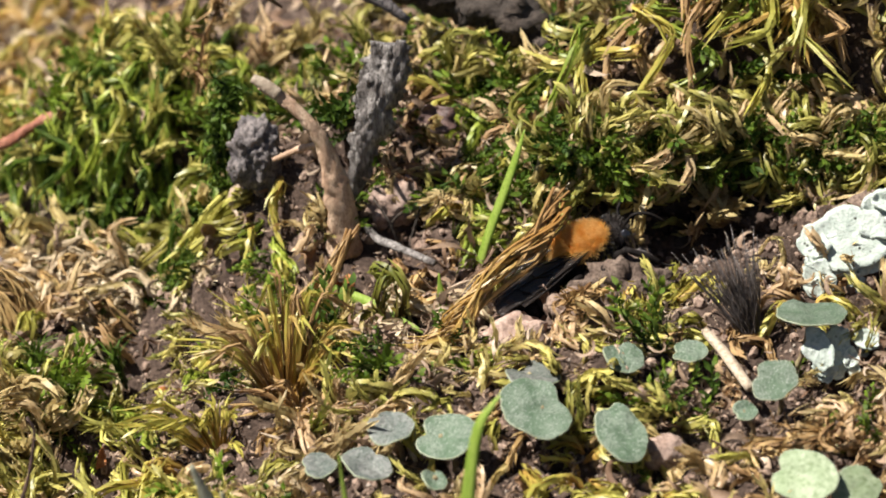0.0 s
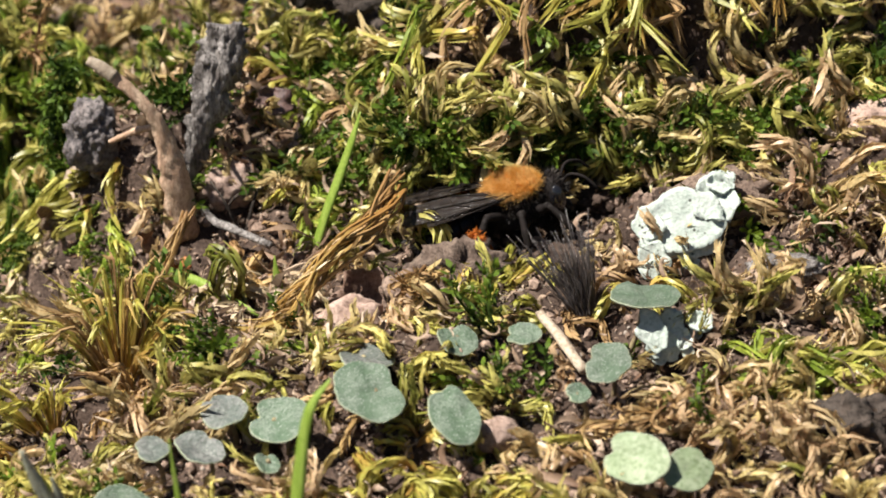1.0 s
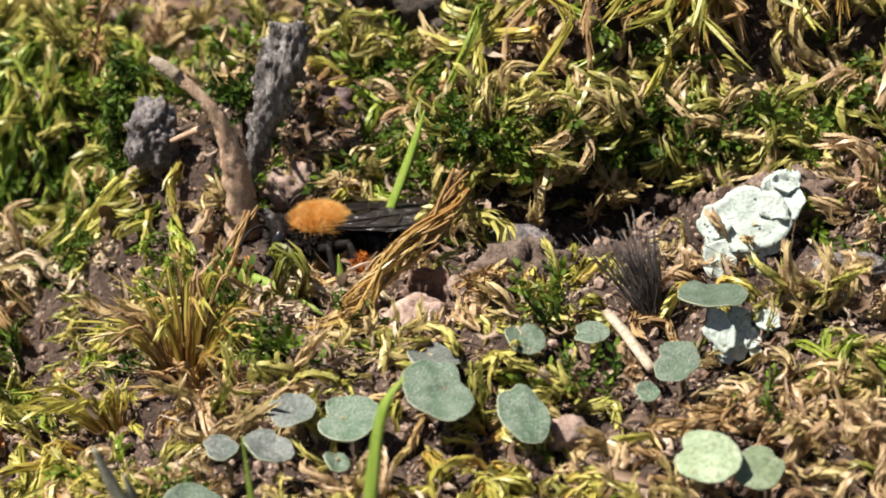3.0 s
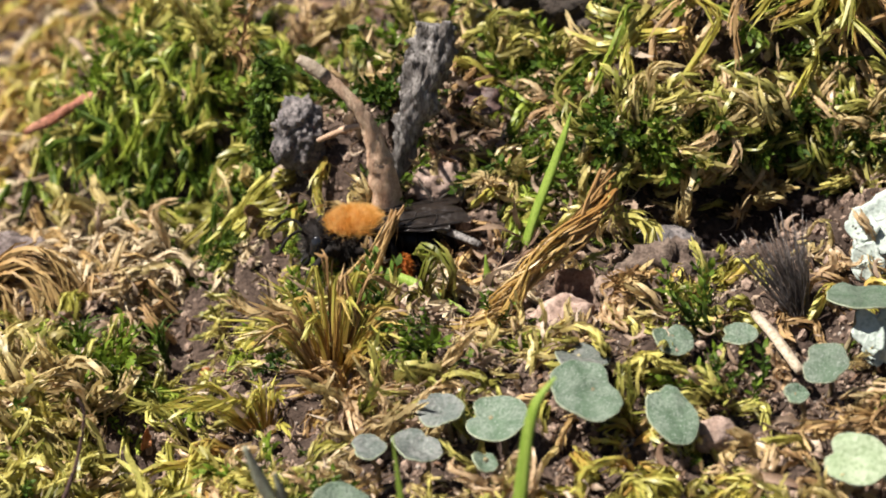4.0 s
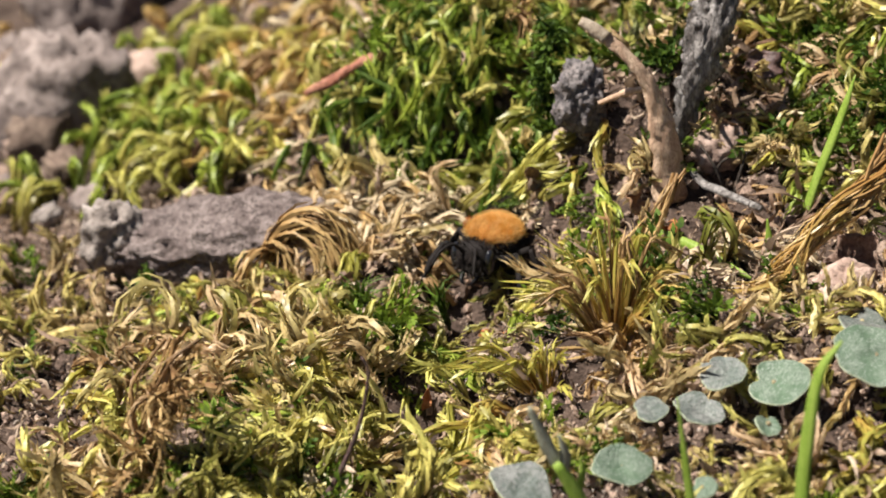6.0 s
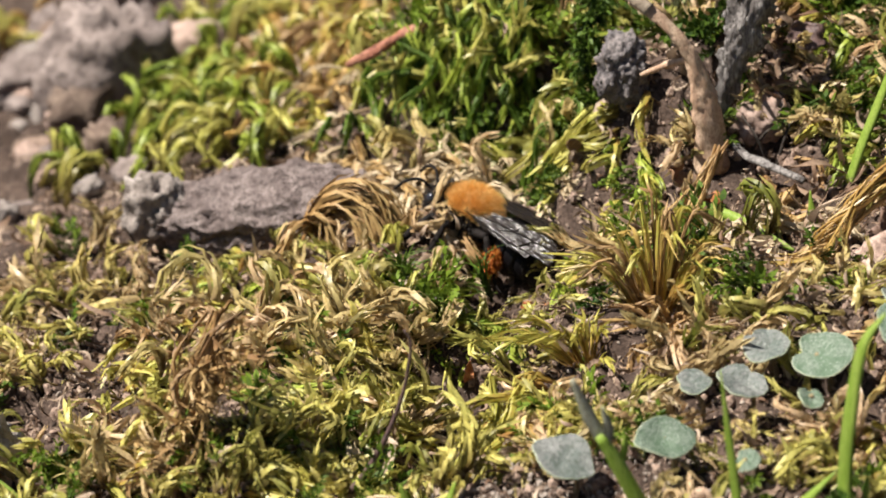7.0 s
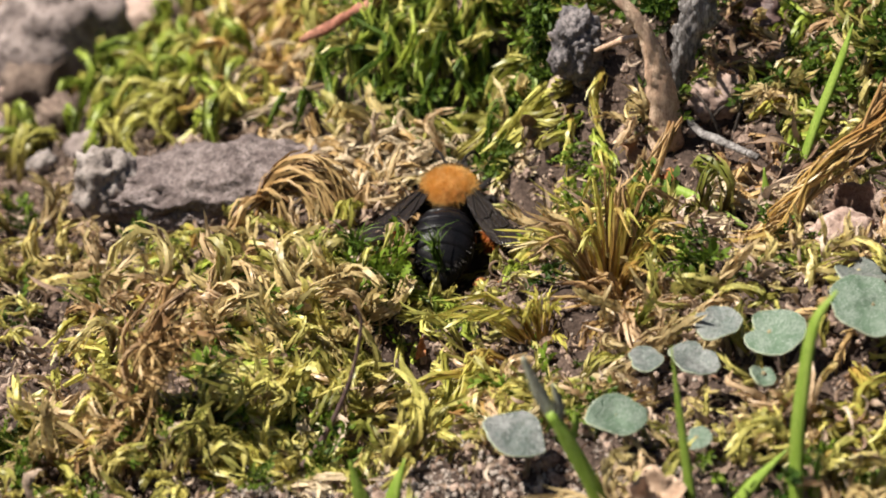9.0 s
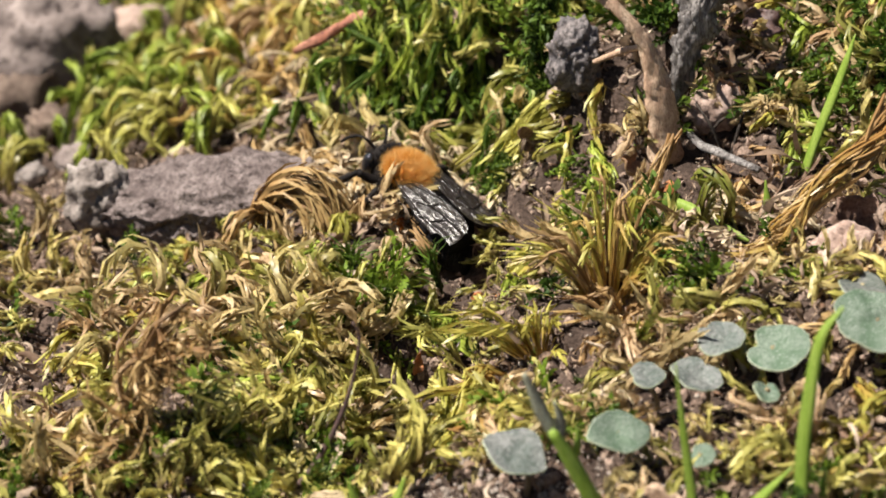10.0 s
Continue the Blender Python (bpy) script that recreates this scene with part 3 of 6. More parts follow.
def cover_at(x, y):
    tot, acc = 0.15, np.array([0.55, 0.4, 0.2, 0.8]) * 0.15
    for cx, cy, rx, ry, *v in COVER + COVER_REST:
        w = math.exp(-1.4 * (((x - cx) / rx) ** 2 + ((y - cy) / ry) ** 2))
        tot += w
        acc += w * np.array(v)
    acc = acc / tot
    for cx, cy, rx, ry in BARE:
        acc[3] *= 1 - 0.93 * math.exp(-(((x - cx) / rx) ** 2 + ((y - cy) / ry) ** 2) ** 2)
    return acc


def in_view(x, y):
    """The stretch of the bank that the walk passes, with a margin."""
    left = -54 - 0.22 * (y + 45) if y > -45 else -56
    right = 50 - 1.05 * max(0.0, y - 16)
    return -53 < y < 122 and left - 6 < x < right + 2


def build_cover():
    """Shoots stand in small tufts that share a lean, a colour and a dryness."""
    strap, feather, rope, shred = templates_of("strap", 14, 1) + templates_of("curl", 8, 6), templates_of("feather", 8, 2), templates_of("rope", 14, 3), templates_of("shred", 20, 4)
    green, deep, dry = [], [], []
    r = np.random.default_rng(11)
    for _ in range(10400):
        cx, cy = r.uniform(-92, 52), r.uniform(-53, 122)
        if not in_view(cx, cy):
            continue
        g, d, dp, th = cover_at(cx, cy)
        far = cy > 30
        if cx < -33 and cy > 15:
            g, th = g * 0.35, th * (0.2 if cx < -47 - 0.16 * (cy - 20) else 0.5)
        if noise.noise(Vector((cx, cy, 31)) * 0.17) > 0.10 + 0.1 * g:
            g, d = g * 0.2, 0.9
        if r.random() > th * (0.2 if far else 1.0):
            continue
        if noise.noise(Vector((cx, cy, 21)) * 0.22) < -0.26 and not far:
            continue
        if abs(noise.noise(Vector((cx, cy, 0)) * 0.15 + Vector((9, 2, 4)))) < 0.055 and not far and r.random() < 0.85:
            continue
        patch = noise.noise(Vector((cx, cy, 3)) * 0.13) * 0.55 + noise.noise(Vector((cx, cy, 9)) * 0.4) * 0.4
        flat = lowness(cx, cy)
        if r.random() < flat * 0.2:
            continue
        big = r.uniform(0.7, 1.3) * (1.3 if far else 1.2 if cy > 1 else 1.0) * (1 - 0.45 * flat)
        az = r.uniform(0, 2 * math.pi) if r.random() < 0.6 else r.normal(-1.7, 0.9)
        tilt = abs(r.normal(1.15, 0.36)) + 0.3 * flat
        bank = cx > 2 and cy > 0
        tone = min(1.0, max(0.0, r.normal((0.2 if bank else 0.42) + patch * 0.7, 0.32)))
        sort = "dry"
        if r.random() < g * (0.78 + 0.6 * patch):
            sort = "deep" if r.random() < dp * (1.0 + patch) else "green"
        parched = 0.0 if r.random() > d * 0.9 + 0.22 else r.uniform(0.35, 1.0)
        swirl = r.uniform(0, 6.28)
        for _ in range(r.integers(4, 11) if sort != "dry" else r.integers(3, 7)):
            x, y = cx + r.normal(0, 0.85 * big), cy + r.normal(0, 0.85 * big)
            z = ground_at(x, y) - 0.4
            row = [x, y, z + r.uniform(0, 1.9), min(1.65, abs(tilt + r.normal(0, 0.22))), az + r.normal(0, 0.6), swirl + r.normal(0, 1.2), big * r.uniform(0.55, 1.25), min(1.0, max(0.0, tone + r.normal(0, 0.2)))]
            if sort == "green":
                green.append(row + [min(1.0, max(0.0, parched + r.normal(0, 0.1))), r.integers(0, 14) if r.random() < (0.4 if bank else 0.8) else r.integers(14, 22)])
            elif sort == "deep":
                deep.append(row + [0.0, r.integers(0, 8)])
            else:
                row[3] = min(1.55, row[3] + 0.2)
                row[6] *= r.uniform(0.4, 0.85)
                dry.append(row + [min(1.0, max(0.0, r.normal(0.3, 0.3))), r.integers(0, 14) if r.random() < 0.4 else 14 + r.integers(0, 20)])
    for _ in range(16500):
        x, y = r.uniform(-62, 50), r.uniform(-53, 30)
        if in_view(x, y) and r.random() > 0.9 * dark_spot(x, y):
            dry.append([x, y, ground_at(x, y) + r.uniform(-0.1, 0.5), r.uniform(1.0, 1.57), r.uniform(0, 6.28), r.uniform(0, 6.28), r.uniform(0.12, 0.32) * (1.6 if r.random() < 0.15 else 1.0), r.random() ** 1.7, min(1.0, max(0.0, r.normal(0.4, 0.4))), 14 + r.integers(0, 20)])
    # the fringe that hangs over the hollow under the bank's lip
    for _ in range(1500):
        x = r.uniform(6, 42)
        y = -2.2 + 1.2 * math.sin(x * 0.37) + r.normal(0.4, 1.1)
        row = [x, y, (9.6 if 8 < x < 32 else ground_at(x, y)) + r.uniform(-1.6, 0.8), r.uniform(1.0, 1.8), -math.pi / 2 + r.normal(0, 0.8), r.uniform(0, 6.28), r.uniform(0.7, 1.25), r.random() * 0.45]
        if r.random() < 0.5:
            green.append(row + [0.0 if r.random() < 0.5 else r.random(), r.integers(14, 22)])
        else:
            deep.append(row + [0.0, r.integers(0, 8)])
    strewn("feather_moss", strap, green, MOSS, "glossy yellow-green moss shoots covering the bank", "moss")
    strewn("deep_moss", feather, deep, MOSS_DEEP, "dark green feathery moss, also darkening the hollows as shade", "moss")
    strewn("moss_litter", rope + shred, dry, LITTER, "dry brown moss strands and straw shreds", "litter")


build_cover()


def build_crumbs():
    """Soil crumbs and grit, joined by kind."""
    shapes = [lump((1, 0.85, 0.7), k, 0.3, 1) for k in range(6)]
    r = np.random.default_rng(5)
    for name, material, count, places, sizes, label in (
        ("soil_crumbs", CRUMB, 11500, None, (0.25, 1.5), "brown soil crumbs lying between the moss"),
        ("sandy_grit", GRIT, 5200, [(-24, -25, 3, 2), (-22, -44, 9, 3.5), (-22, -44, 9, 3.5), (-30, -42, 6, 3.5), (-14, -44, 7, 3), (-13, -46, 8, 3), (-30, -16, 14, 9), (12, -24, 14, 9)], (0.25, 0.75), "pale sandy grit on bare soil"),
    ):
        geos = []
        for _ in range(count):
            if places:
                cx, cy, sx, sy = places[r.integers(0, len(places))]
                x, y = r.normal(cx, sx), r.normal(cy, sy)
            else:
                x, y = r.uniform(-64, 48), r.uniform(-52, 30) if r.random() < 0.9 else r.uniform(30, 80)
            if not in_view(x, y) or (not places and r.random() < 0.15 * dark_spot(x, y)):
                continue
            s = r.uniform(*sizes) * r.uniform(0.35, 1) ** 1.5
            v, f = shapes[r.integers(0, 6)]
            v, f = turned((v * s, f), *r.uniform(0, 360, 3))
            geos.append(moved((v, f), (x, y, float(height(x, y)) + relief(x, y) + 0.1 * s)))
        v, f = joined(*geos)
        tagged(new(name, mesh_from(name, v * U, f, material, False)), label, "soil" if not places else "grit", kind="stuff")


build_crumbs()


# ---- grass ----
def grass_plant(label, blades, group="grass plants", name="grass_plant"):
    """blades: lists of points and widths in the plan; the first point is the root."""
    base = np.array(blades[0][0][0], float)
    root = thing(name, base, label, "grass", group)
    for pts, widths in blades:
        part("blade", blade(np.array(pts) - base, widths, (-0.55, -0.75, 0.4)), GRASS, root)
    return root


grass_plant("upright bright green grass blade by a twisted straw", [([(2.3, -7.5, 1.2), (3.3, -7.5, 4.9), (4.3, -7.5, 7.9), (5.1, -7.5, 10.5), (5.7, -7.3, 12.6)], [0.7, 0.8, 0.8, 0.62, 0.1])])
grass_plant("green grass blade arching up beside clover leaves", [([(1.4, -50.0, -3.2), (1.3, -50.0, 2.8), (1.5, -50.0, 6.7), (2.1, -49.8, 11.3), (3.4, -49.4, 13.4)], [1.0, 1.1, 1.05, 0.8, 0.2])])
grass_plant("thin dark green grass blade in front of clover", [([(-4.8, -49.7, -3.6), (-5.0, -49.7, -0.8), (-5.7, -49.7, 4.8), (-6.3, -49.7, 9.6)], [0.85, 0.85, 0.6, 0.08])])
grass_plant("low green grass leaves at the bank's foot", [([(-23.9, -47.6, -5.2), (-25.2, -47.6, -2.4), (-25.9, -47.6, 0.2)], [1.2, 1.3, 0.2]), ([(-23.8, -47.4, -5.2), (-23.3, -47.6, -2.4), (-22.5, -47.6, 0.4)], [1.0, 1.2, 0.15])])
grass_plant("short green grass leaves spreading over dry litter", [([(2.1, -50.1, -3.2), (2.4, -50.1, -0.3), (2.7, -50.1, 3.1)], [0.9, 0.9, 0.1]), ([(-3.3, -48.6, -3.4), (-1.3, -48.6, -0.4), (0.8, -48.6, 2.2)], [0.8, 0.9, 0.1]), ([(3.2, -48.4, -3.0), (5.2, -48.4, -0.4), (7.4, -48.2, 0.9)], [0.9, 1.2, 0.2])])
grass_plant("green grass blade lying flat on litter", [([(-9.3, -7.2, 0.9), (-5.3, -11.8, 1.3), (-1.4, -16.4, 1.3)], [0.5, 1.0, 0.3])])
grass_plant("small green grass tip between straw", [([(0.2, -14.0, 1.4), (-0.1, -13.9, 2.8), (-0.3, -13.8, 4.6)], [0.6, 0.75, 0.1])])
grass_plant("green grass leaf leaning at the bank's edge", [([(-53.5, -38.5, -9.5), (-52.0, -38.0, -7.4), (-54.5, -37.0, -5.2)], [1.1, 1.2, 0.2])])


def sprout():
    base = np.array((-10.0, -49.3, -3.9))
    root = thing("grass_sprout", base, "green grass sprout with a bleached white tip", "grass")
    pts = np.array([(-10.0, -49.3, -3.9), (-10.6, -49.3, -1.1), (-12.3, -49.3, 2.5), (-13.5, -49.3, 4.8)]) - base
    part("sheath", tube(pts, [0.55, 0.55, 0.5, 0.38], 8, 0.7), GRASS, root)
    part("white_tip", blade(np.array([(-13.3, -49.35, 4.4), (-14.2, -49.35, 6.2), (-15.2, -49.3, 8.6)]) - base, [0.8, 0.85, 0.3]), GRASS_PALE, root, "bleached white tip")
    part("split_blade", blade(np.array([(-13.2, -49.4, 4.0), (-13.0, -49.5, 5.4), (-13.4, -49.5, 6.9)]) - base, [0.6, 0.7, 0.15]), GRASS_PALE, root, "pale split blade")
    part("side_blade", blade(np.array([(-12.3, -49.2, 2.2), (-12.0, -49.2, 4.0), (-12.1, -49.1, 5.0)]) - base, [0.4, 0.5, 0.1]), GRASS, root)


sprout()


# ---- clover ----
def kidney(wide, deep, notch, cup, seed, lens=0.0, fold=0.0, thick=0.16, around=36, rings=6):
    """A round leaf notched on its far side, in its own xy plane: top, underside, and a rim of its own."""
    def edge(k, grow=1.0):
        a = 2 * math.pi * k / around
        w = 1 + 0.11 * noise.noise(Vector((math.cos(a) * 1.4 + seed, math.sin(a) * 1.4, 0))) + 0.05 * noise.noise(Vector((math.cos(a) * 5, math.sin(a) * 5, seed)))
        n = 1 - notch * math.exp(-((math.atan2(math.sin(a - math.pi / 2), math.cos(a - math.pi / 2))) / 0.32) ** 2)
        return math.cos(a) * wide / 2 * w * n * grow, math.sin(a) * deep / 2 * w * n * grow * (1 - lens * math.cos(a) ** 2)

    def lift(x, y):
        q = (2 * x / wide) ** 2 + (2 * y / deep) ** 2
        return fold * abs(y) + cup * q * 0.5 * max(wide, deep) * 0.25 - 0.07 * math.exp(-(x / 0.35) ** 2) + 0.3 * noise.noise(Vector((x * 0.6, y * 0.6, seed * 2.1))) + 0.06 * noise.noise(Vector((x * 2.5, y * 2.5, seed)))
    verts, faces = [], []
    for side in (0, 1):
        n0 = len(verts)
        verts.append((0, 0, lift(0, 0) - side * thick))
        for j in range(1, rings + 1):
            for k in range(around):
                x, y = edge(k, j / rings)
                verts.append((x, y, lift(x, y) - side * thick))
        for k in range(around):
            k2 = (k + 1) % around
            t = [n0, n0 + 1 + k, n0 + 1 + k2]
            faces.append(t if not side else t[::-1])
            for j in range(rings - 1):
                q = [n0 + 1 + j * around + k, n0 + 1 + (j + 1) * around + k, n0 + 1 + (j + 1) * around + k2, n0 + 1 + j * around + k2]
                faces.append(q if not side else q[::-1])
    ring = [np.array((*edge(k, 1.0), 0)) for k in range(around + 1)]
    ring = np.array([(p[0], p[1], lift(p[0], p[1]) - thick / 2) for p in ring])
    rim = tube(ring, [0.075], 5, 1.0, 0, 1, facing=(0, 0, 1))
    return (np.array(verts), faces), rim


def clover(at, wide, deep, tilt, lean, spin, material=CLOVER, notch=0.28, cup=0.08, label="round grey-green clover leaf with a pale rim", stalk_to=None, seed=0.0, lens=0.0, fold=0.0):
    """A leaf on its stalk. tilt: degrees by which it faces the camera's side; lean: to its side; spin: where the notch points."""
    at = np.array(at, float)
    foot = np.array(stalk_to if stalk_to is not None else (at[0] + 0.6, at[1] + 1.2, 0), float)
    foot[2] = ground_at(foot[0], foot[1]) - 0.3
    root = thing("clover_leaf", foot, label, "leaf", "clover leaves")
    m = np.array(Euler((radians(tilt - 12), radians(lean), 0)).to_matrix()) @ np.array(Euler((0, 0, radians(spin))).to_matrix())
    (v, f), (rv, rf) = kidney(wide, deep, notch, cup, seed, lens, fold)
    leaf = part("leaf_blade", (v @ m.T + at - foot, f), material, root)
    part("leaf_rim", (rv @ m.T + at - foot, rf), RIM, leaf, "pale thickened rim")
    joint = at - foot + m @ np.array((0, deep * 0.1, -0.12))
    part("stalk", tube([(0, 0, 0), joint * 0.5 + np.array((0.4, 0.2, -0.1)), joint], [0.22, 0.18, 0.16], 6), STALK, root)
    return root


clover((6.0, -33.6, 4.4), 5.6, 4.2, 30, 4, -60, seed=1.0, label="large round grey-green clover leaf with pale rim", notch=0.22)
clover((11.4, -35.7, 3.7), 3.0, 4.5, 42, 12, 30, seed=2.0, label="oval grey-green clover leaf half in shade", notch=0.16)
clover((0.2, -34.6, 2.9), 4.0, 4.0, 32, -8, 70, seed=3.0, notch=0.34)
clover((-3.3, -33.4, 2.6), 2.9, 3.5, 30, -12, 40, CLOVER_DULL, seed=4.0, lens=0.2, fold=0.3, label="dull grey-green clover leaf, part folded")
clover((-4.9, -36.2, 1.5), 3.2, 2.9, 26, 10, -30, CLOVER_DULL, seed=5.0, lens=0.15, fold=0.3, label="withered greyish clover leaf with speckled skin")
clover((-8.0, -35.4, 1.0), 2.9, 2.3, 20, -6, 100, CLOVER_DULL, seed=6.0, lens=0.35, fold=0.2, label="small greyish clover leaf near the soil")
clover((-0.5, -38.1, 1.7), 1.6, 1.8, 30, 15, 10, seed=7.0, label="tiny grey-green clover leaflet")
clover((21.5, -31.0, 5.1), 3.1, 2.9, 40, -14, 60, seed=8.0, notch=0.3, label="small green clover leaf beside a white stick")
clover((19.5, -33.5, 4.2), 1.5, 1.6, 34, 4, 120, seed=9.0, label="tiny green clover leaflet under a larger leaf")
clover((24.4, -24.9, 6.9), 4.6, 4.2, 10, 2, 10, seed=10.0, notch=0.12, cup=0.15, stalk_to=(22.9, -25.2, 0), label="flat grey-green clover leaf on an upright stalk")
clover((16.2, -27.0, 5.2), 2.2, 2.3, 24, -10, 80, seed=11.0, label="shaded green clover leaf behind a white stick")
clover((11.9, -27.6, 5.1), 2.7, 2.8, 28, 14, 20, seed=12.0, label="shaded green clover leaf under dry moss")
clover((5.9, -28.8, 4.4), 3.8, 3.4, 12, 4, 50, CLOVER_DULL, seed=13.0, label="withered grey clover leaf under soil crumbs")
clover((22.6, -41.4, 3.6), 3.6, 4.4, 46, -10, 60, CLOVER_PALE, seed=14.0, notch=0.3, cup=0.22, label="pale yellow-green kidney leaf, cupped")
clover((26.0, -41.2, 2.7), 2.8, 3.6, 44, 18, -40, CLOVER_PALE, seed=15.0, notch=0.2, cup=0.22, label="pale yellow-green leaf lobe, cupped")
clover((-16.0, -43.0, -0.5), 4.2, 3.4, 34, 10, -20, CLOVER_DULL, seed=16.0, lens=0.5, fold=0.25, notch=0.0, label="grey-green clover leaf beside a grass sprout")
clover((-9.7, -41.8, 0.4), 4.2, 3.2, 34, 12, 20, seed=17.0, lens=0.4, fold=0.2, notch=0.0, label="folded grey-green clover leaf by a grass sprout")
clover((-4.6, -44.5, 0.6), 1.9, 1.6, 30, 0, 60, seed=18.0, label="small green clover leaf low among litter")


# ---- lichen ----
def lobe(wide, deep, seed, curl, frill=0.28, around=30, rings=6, thick=0.35):
    verts, faces = [], []
    for side in (0, 1):
        n0 = len(verts)
        verts.append((0, 0, -side * thick))
        for j in range(1, rings + 1):
            g = j / rings
            for k in range(around):
                a = 2 * math.pi * k / around
                c, s = math.cos(a), math.sin(a)
                w = 1 + frill * noise.noise(Vector((c * 1.3, s * 1.3, seed))) + frill * 0.55 * noise.noise(Vector((c * 3.4, s * 3.4, seed + 5)))
                x, y = c * wide / 2 * w * g, s * deep / 2 * w * g
                z = curl * g ** 3 * (0.6 + 0.9 * noise.noise(Vector((c * 1.9, s * 1.9, seed + 9)))) + 0.22 * noise.noise(Vector((x * 1.1, y * 1.1, seed))) + 0.12 * noise.noise(Vector((x * 3, y * 3, seed)))
                verts.append((x, y, z - side * thick * (1 - 0.6 * g ** 4)))
        for k in range(around):
            k2 = (k + 1) % around
            t = [n0, n0 + 1 + k, n0 + 1 + k2]
            faces.append(t if not side else t[::-1])
            for j in range(rings - 1):
                q = [n0 + 1 + j * around + k, n0 + 1 + (j + 1) * around + k, n0 + 1 + (j + 1) * around + k2, n0 + 1 + j * around + k2]
                faces.append(q if not side else q[::-1])
    a, b = 1 + (rings - 1) * around, 1 + rings * around + 1 + (rings - 1) * around
    for k in range(around):
        k2 = (k + 1) % around
        faces.append((a + k, b + k, b + k2, a + k2))
    return np.array(verts), faces


def lichen(base, lobes, label):
    base = np.array(base, float)
    root = thing("lichen", base, label, "lichen", "lichen patches")
    for k, (x, y, z, w, d, rx, ry, curl) in enumerate(lobes):
        part("lobe", moved(turned(lobe(w, d, base[0] + k * 3.1, curl, 0.3), rx, ry), np.array((x, y, z)) - base), LICHEN, root)
    return root


lichen((27.8, -15.4, 5.0), [
    (28.0, -15.4, 7.9, 5.4, 4.6, 52, -8, 0.3), (30.0, -14.4, 9.1, 3.2, 3.6, 46, -16, 0.9), (27.3, -15.9, 6.9, 5.0, 3.2, 56, 2, 0.2),
    (25.6, -16.9, 5.7, 2.2, 2.7, 60, -6, 0.2), (25.3, -15.5, 7.6, 2.2, 2.4, 48, -24, 0.25), (27.4, -16.6, 5.0, 2.8, 2.0, 62, 0, 0.2),
    (30.4, -13.8, 10.1, 2.0, 1.7, 40, 4, 0.4), (29.4, -16.0, 6.6, 2.0, 1.9, 62, 12, 0.2), (28.0, -16.9, 5.4, 0.6, 0.6, 60, 0, 0.05), (28.8, -16.8, 5.2, 0.6, 0.7, 60, 10, 0.05),
], "pale blue-green leafy lichen with scalloped lobes")
lichen((25.6, -26.2, 3.0), [
    (24.8, -26.6, 5.1, 1.8, 3.2, 58, -18, 0.25), (26.0, -26.1, 5.0, 2.0, 3.0, 58, 14, 0.25), (25.3, -27.0, 3.6, 1.5, 1.5, 60, 0, 0.2),
    (27.0, -26.4, 4.4, 1.2, 1.4, 50, 20, 0.25), (27.2, -26.8, 3.7, 0.9, 0.9, 55, 12, 0.15), (26.1, -26.8, 3.6, 1.2, 1.2, 60, 0, 0.15), (25.0, -27.1, 4.2, 1.2, 1.4, 64, -10, 0.15),
], "small pale green lichen cushion below a clover leaf")
lichen((28.1, -25.4, 3.6), [(28.1, -25.5, 5.2, 1.8, 1.5, 38, 10, 0.25), (27.8, -25.4, 4.4, 0.9, 1.0, 50, -8, 0.1)], "tiny pale lichen scale on soil")


# ---- twigs, bark, sticks ----
twig = single("curved_twig", tube([(-7.0, -3.3, 1.0), (-7.4, -3.3, 5.6), (-7.9, -3.2, 7.8), (-8.7, -3.1, 10.0), (-9.7, -3.0, 11.5), (-11.4, -2.8, 13.1), (-12.9, -2.6, 14.1)], [1.25, 1.0, 0.72, 0.55, 0.5, 0.45, 0.42], 16, 0.55, 0.36, 9), TWIG, (-7.0, -3.3, 1.0), "curved dry brown stem leaning over the moss", "twig")
part("cut_tip", tube(np.array([(-11.6, -2.85, 13.3), (-12.6, -2.65, 14.0), (-13.5, -2.5, 14.5)]) - np.array((-7.0, -3.3, 1.0)), [0.5, 0.5, 0.34], 12, 0.75, 0.2, 5), PALE_STICK, twig, "pale broken tip")
def bark_strip():
    base = np.array((-6.9, -0.8, 3.0))
    root = thing("bark_strip", base, "weathered grey bark strip standing on its narrow end", "bark")
    for k, (pts, radii) in enumerate((
        ([(-6.9, -0.8, 3.0), (-6.3, -0.8, 5.4), (-5.8, -0.6, 8.0), (-5.0, -0.4, 10.5), (-4.4, 0.0, 13.2), (-3.7, 0.2, 16.0)], [0.25, 0.5, 0.95, 1.25, 1.4, 1.3]),
        ([(-6.2, -1.0, 6.2), (-5.5, -0.95, 8.6), (-4.9, -0.8, 11.0), (-4.6, -0.5, 13.6)], [0.15, 0.7, 0.85, 0.35]),
        ([(-4.9, -0.9, 10.2), (-4.0, -0.6, 12.6), (-3.2, -0.3, 14.6), (-2.9, -0.1, 16.4)], [0.2, 0.7, 0.75, 0.3]),
        ([(-5.6, 0.2, 9.0), (-5.4, 0.4, 12.0), (-4.8, 0.7, 15.0)], [0.3, 0.9, 0.5]),
    )):
        part("bark_layer", tube(np.array(pts) - base, radii, 24, 0.34, 0.85, 12), BARK, root)


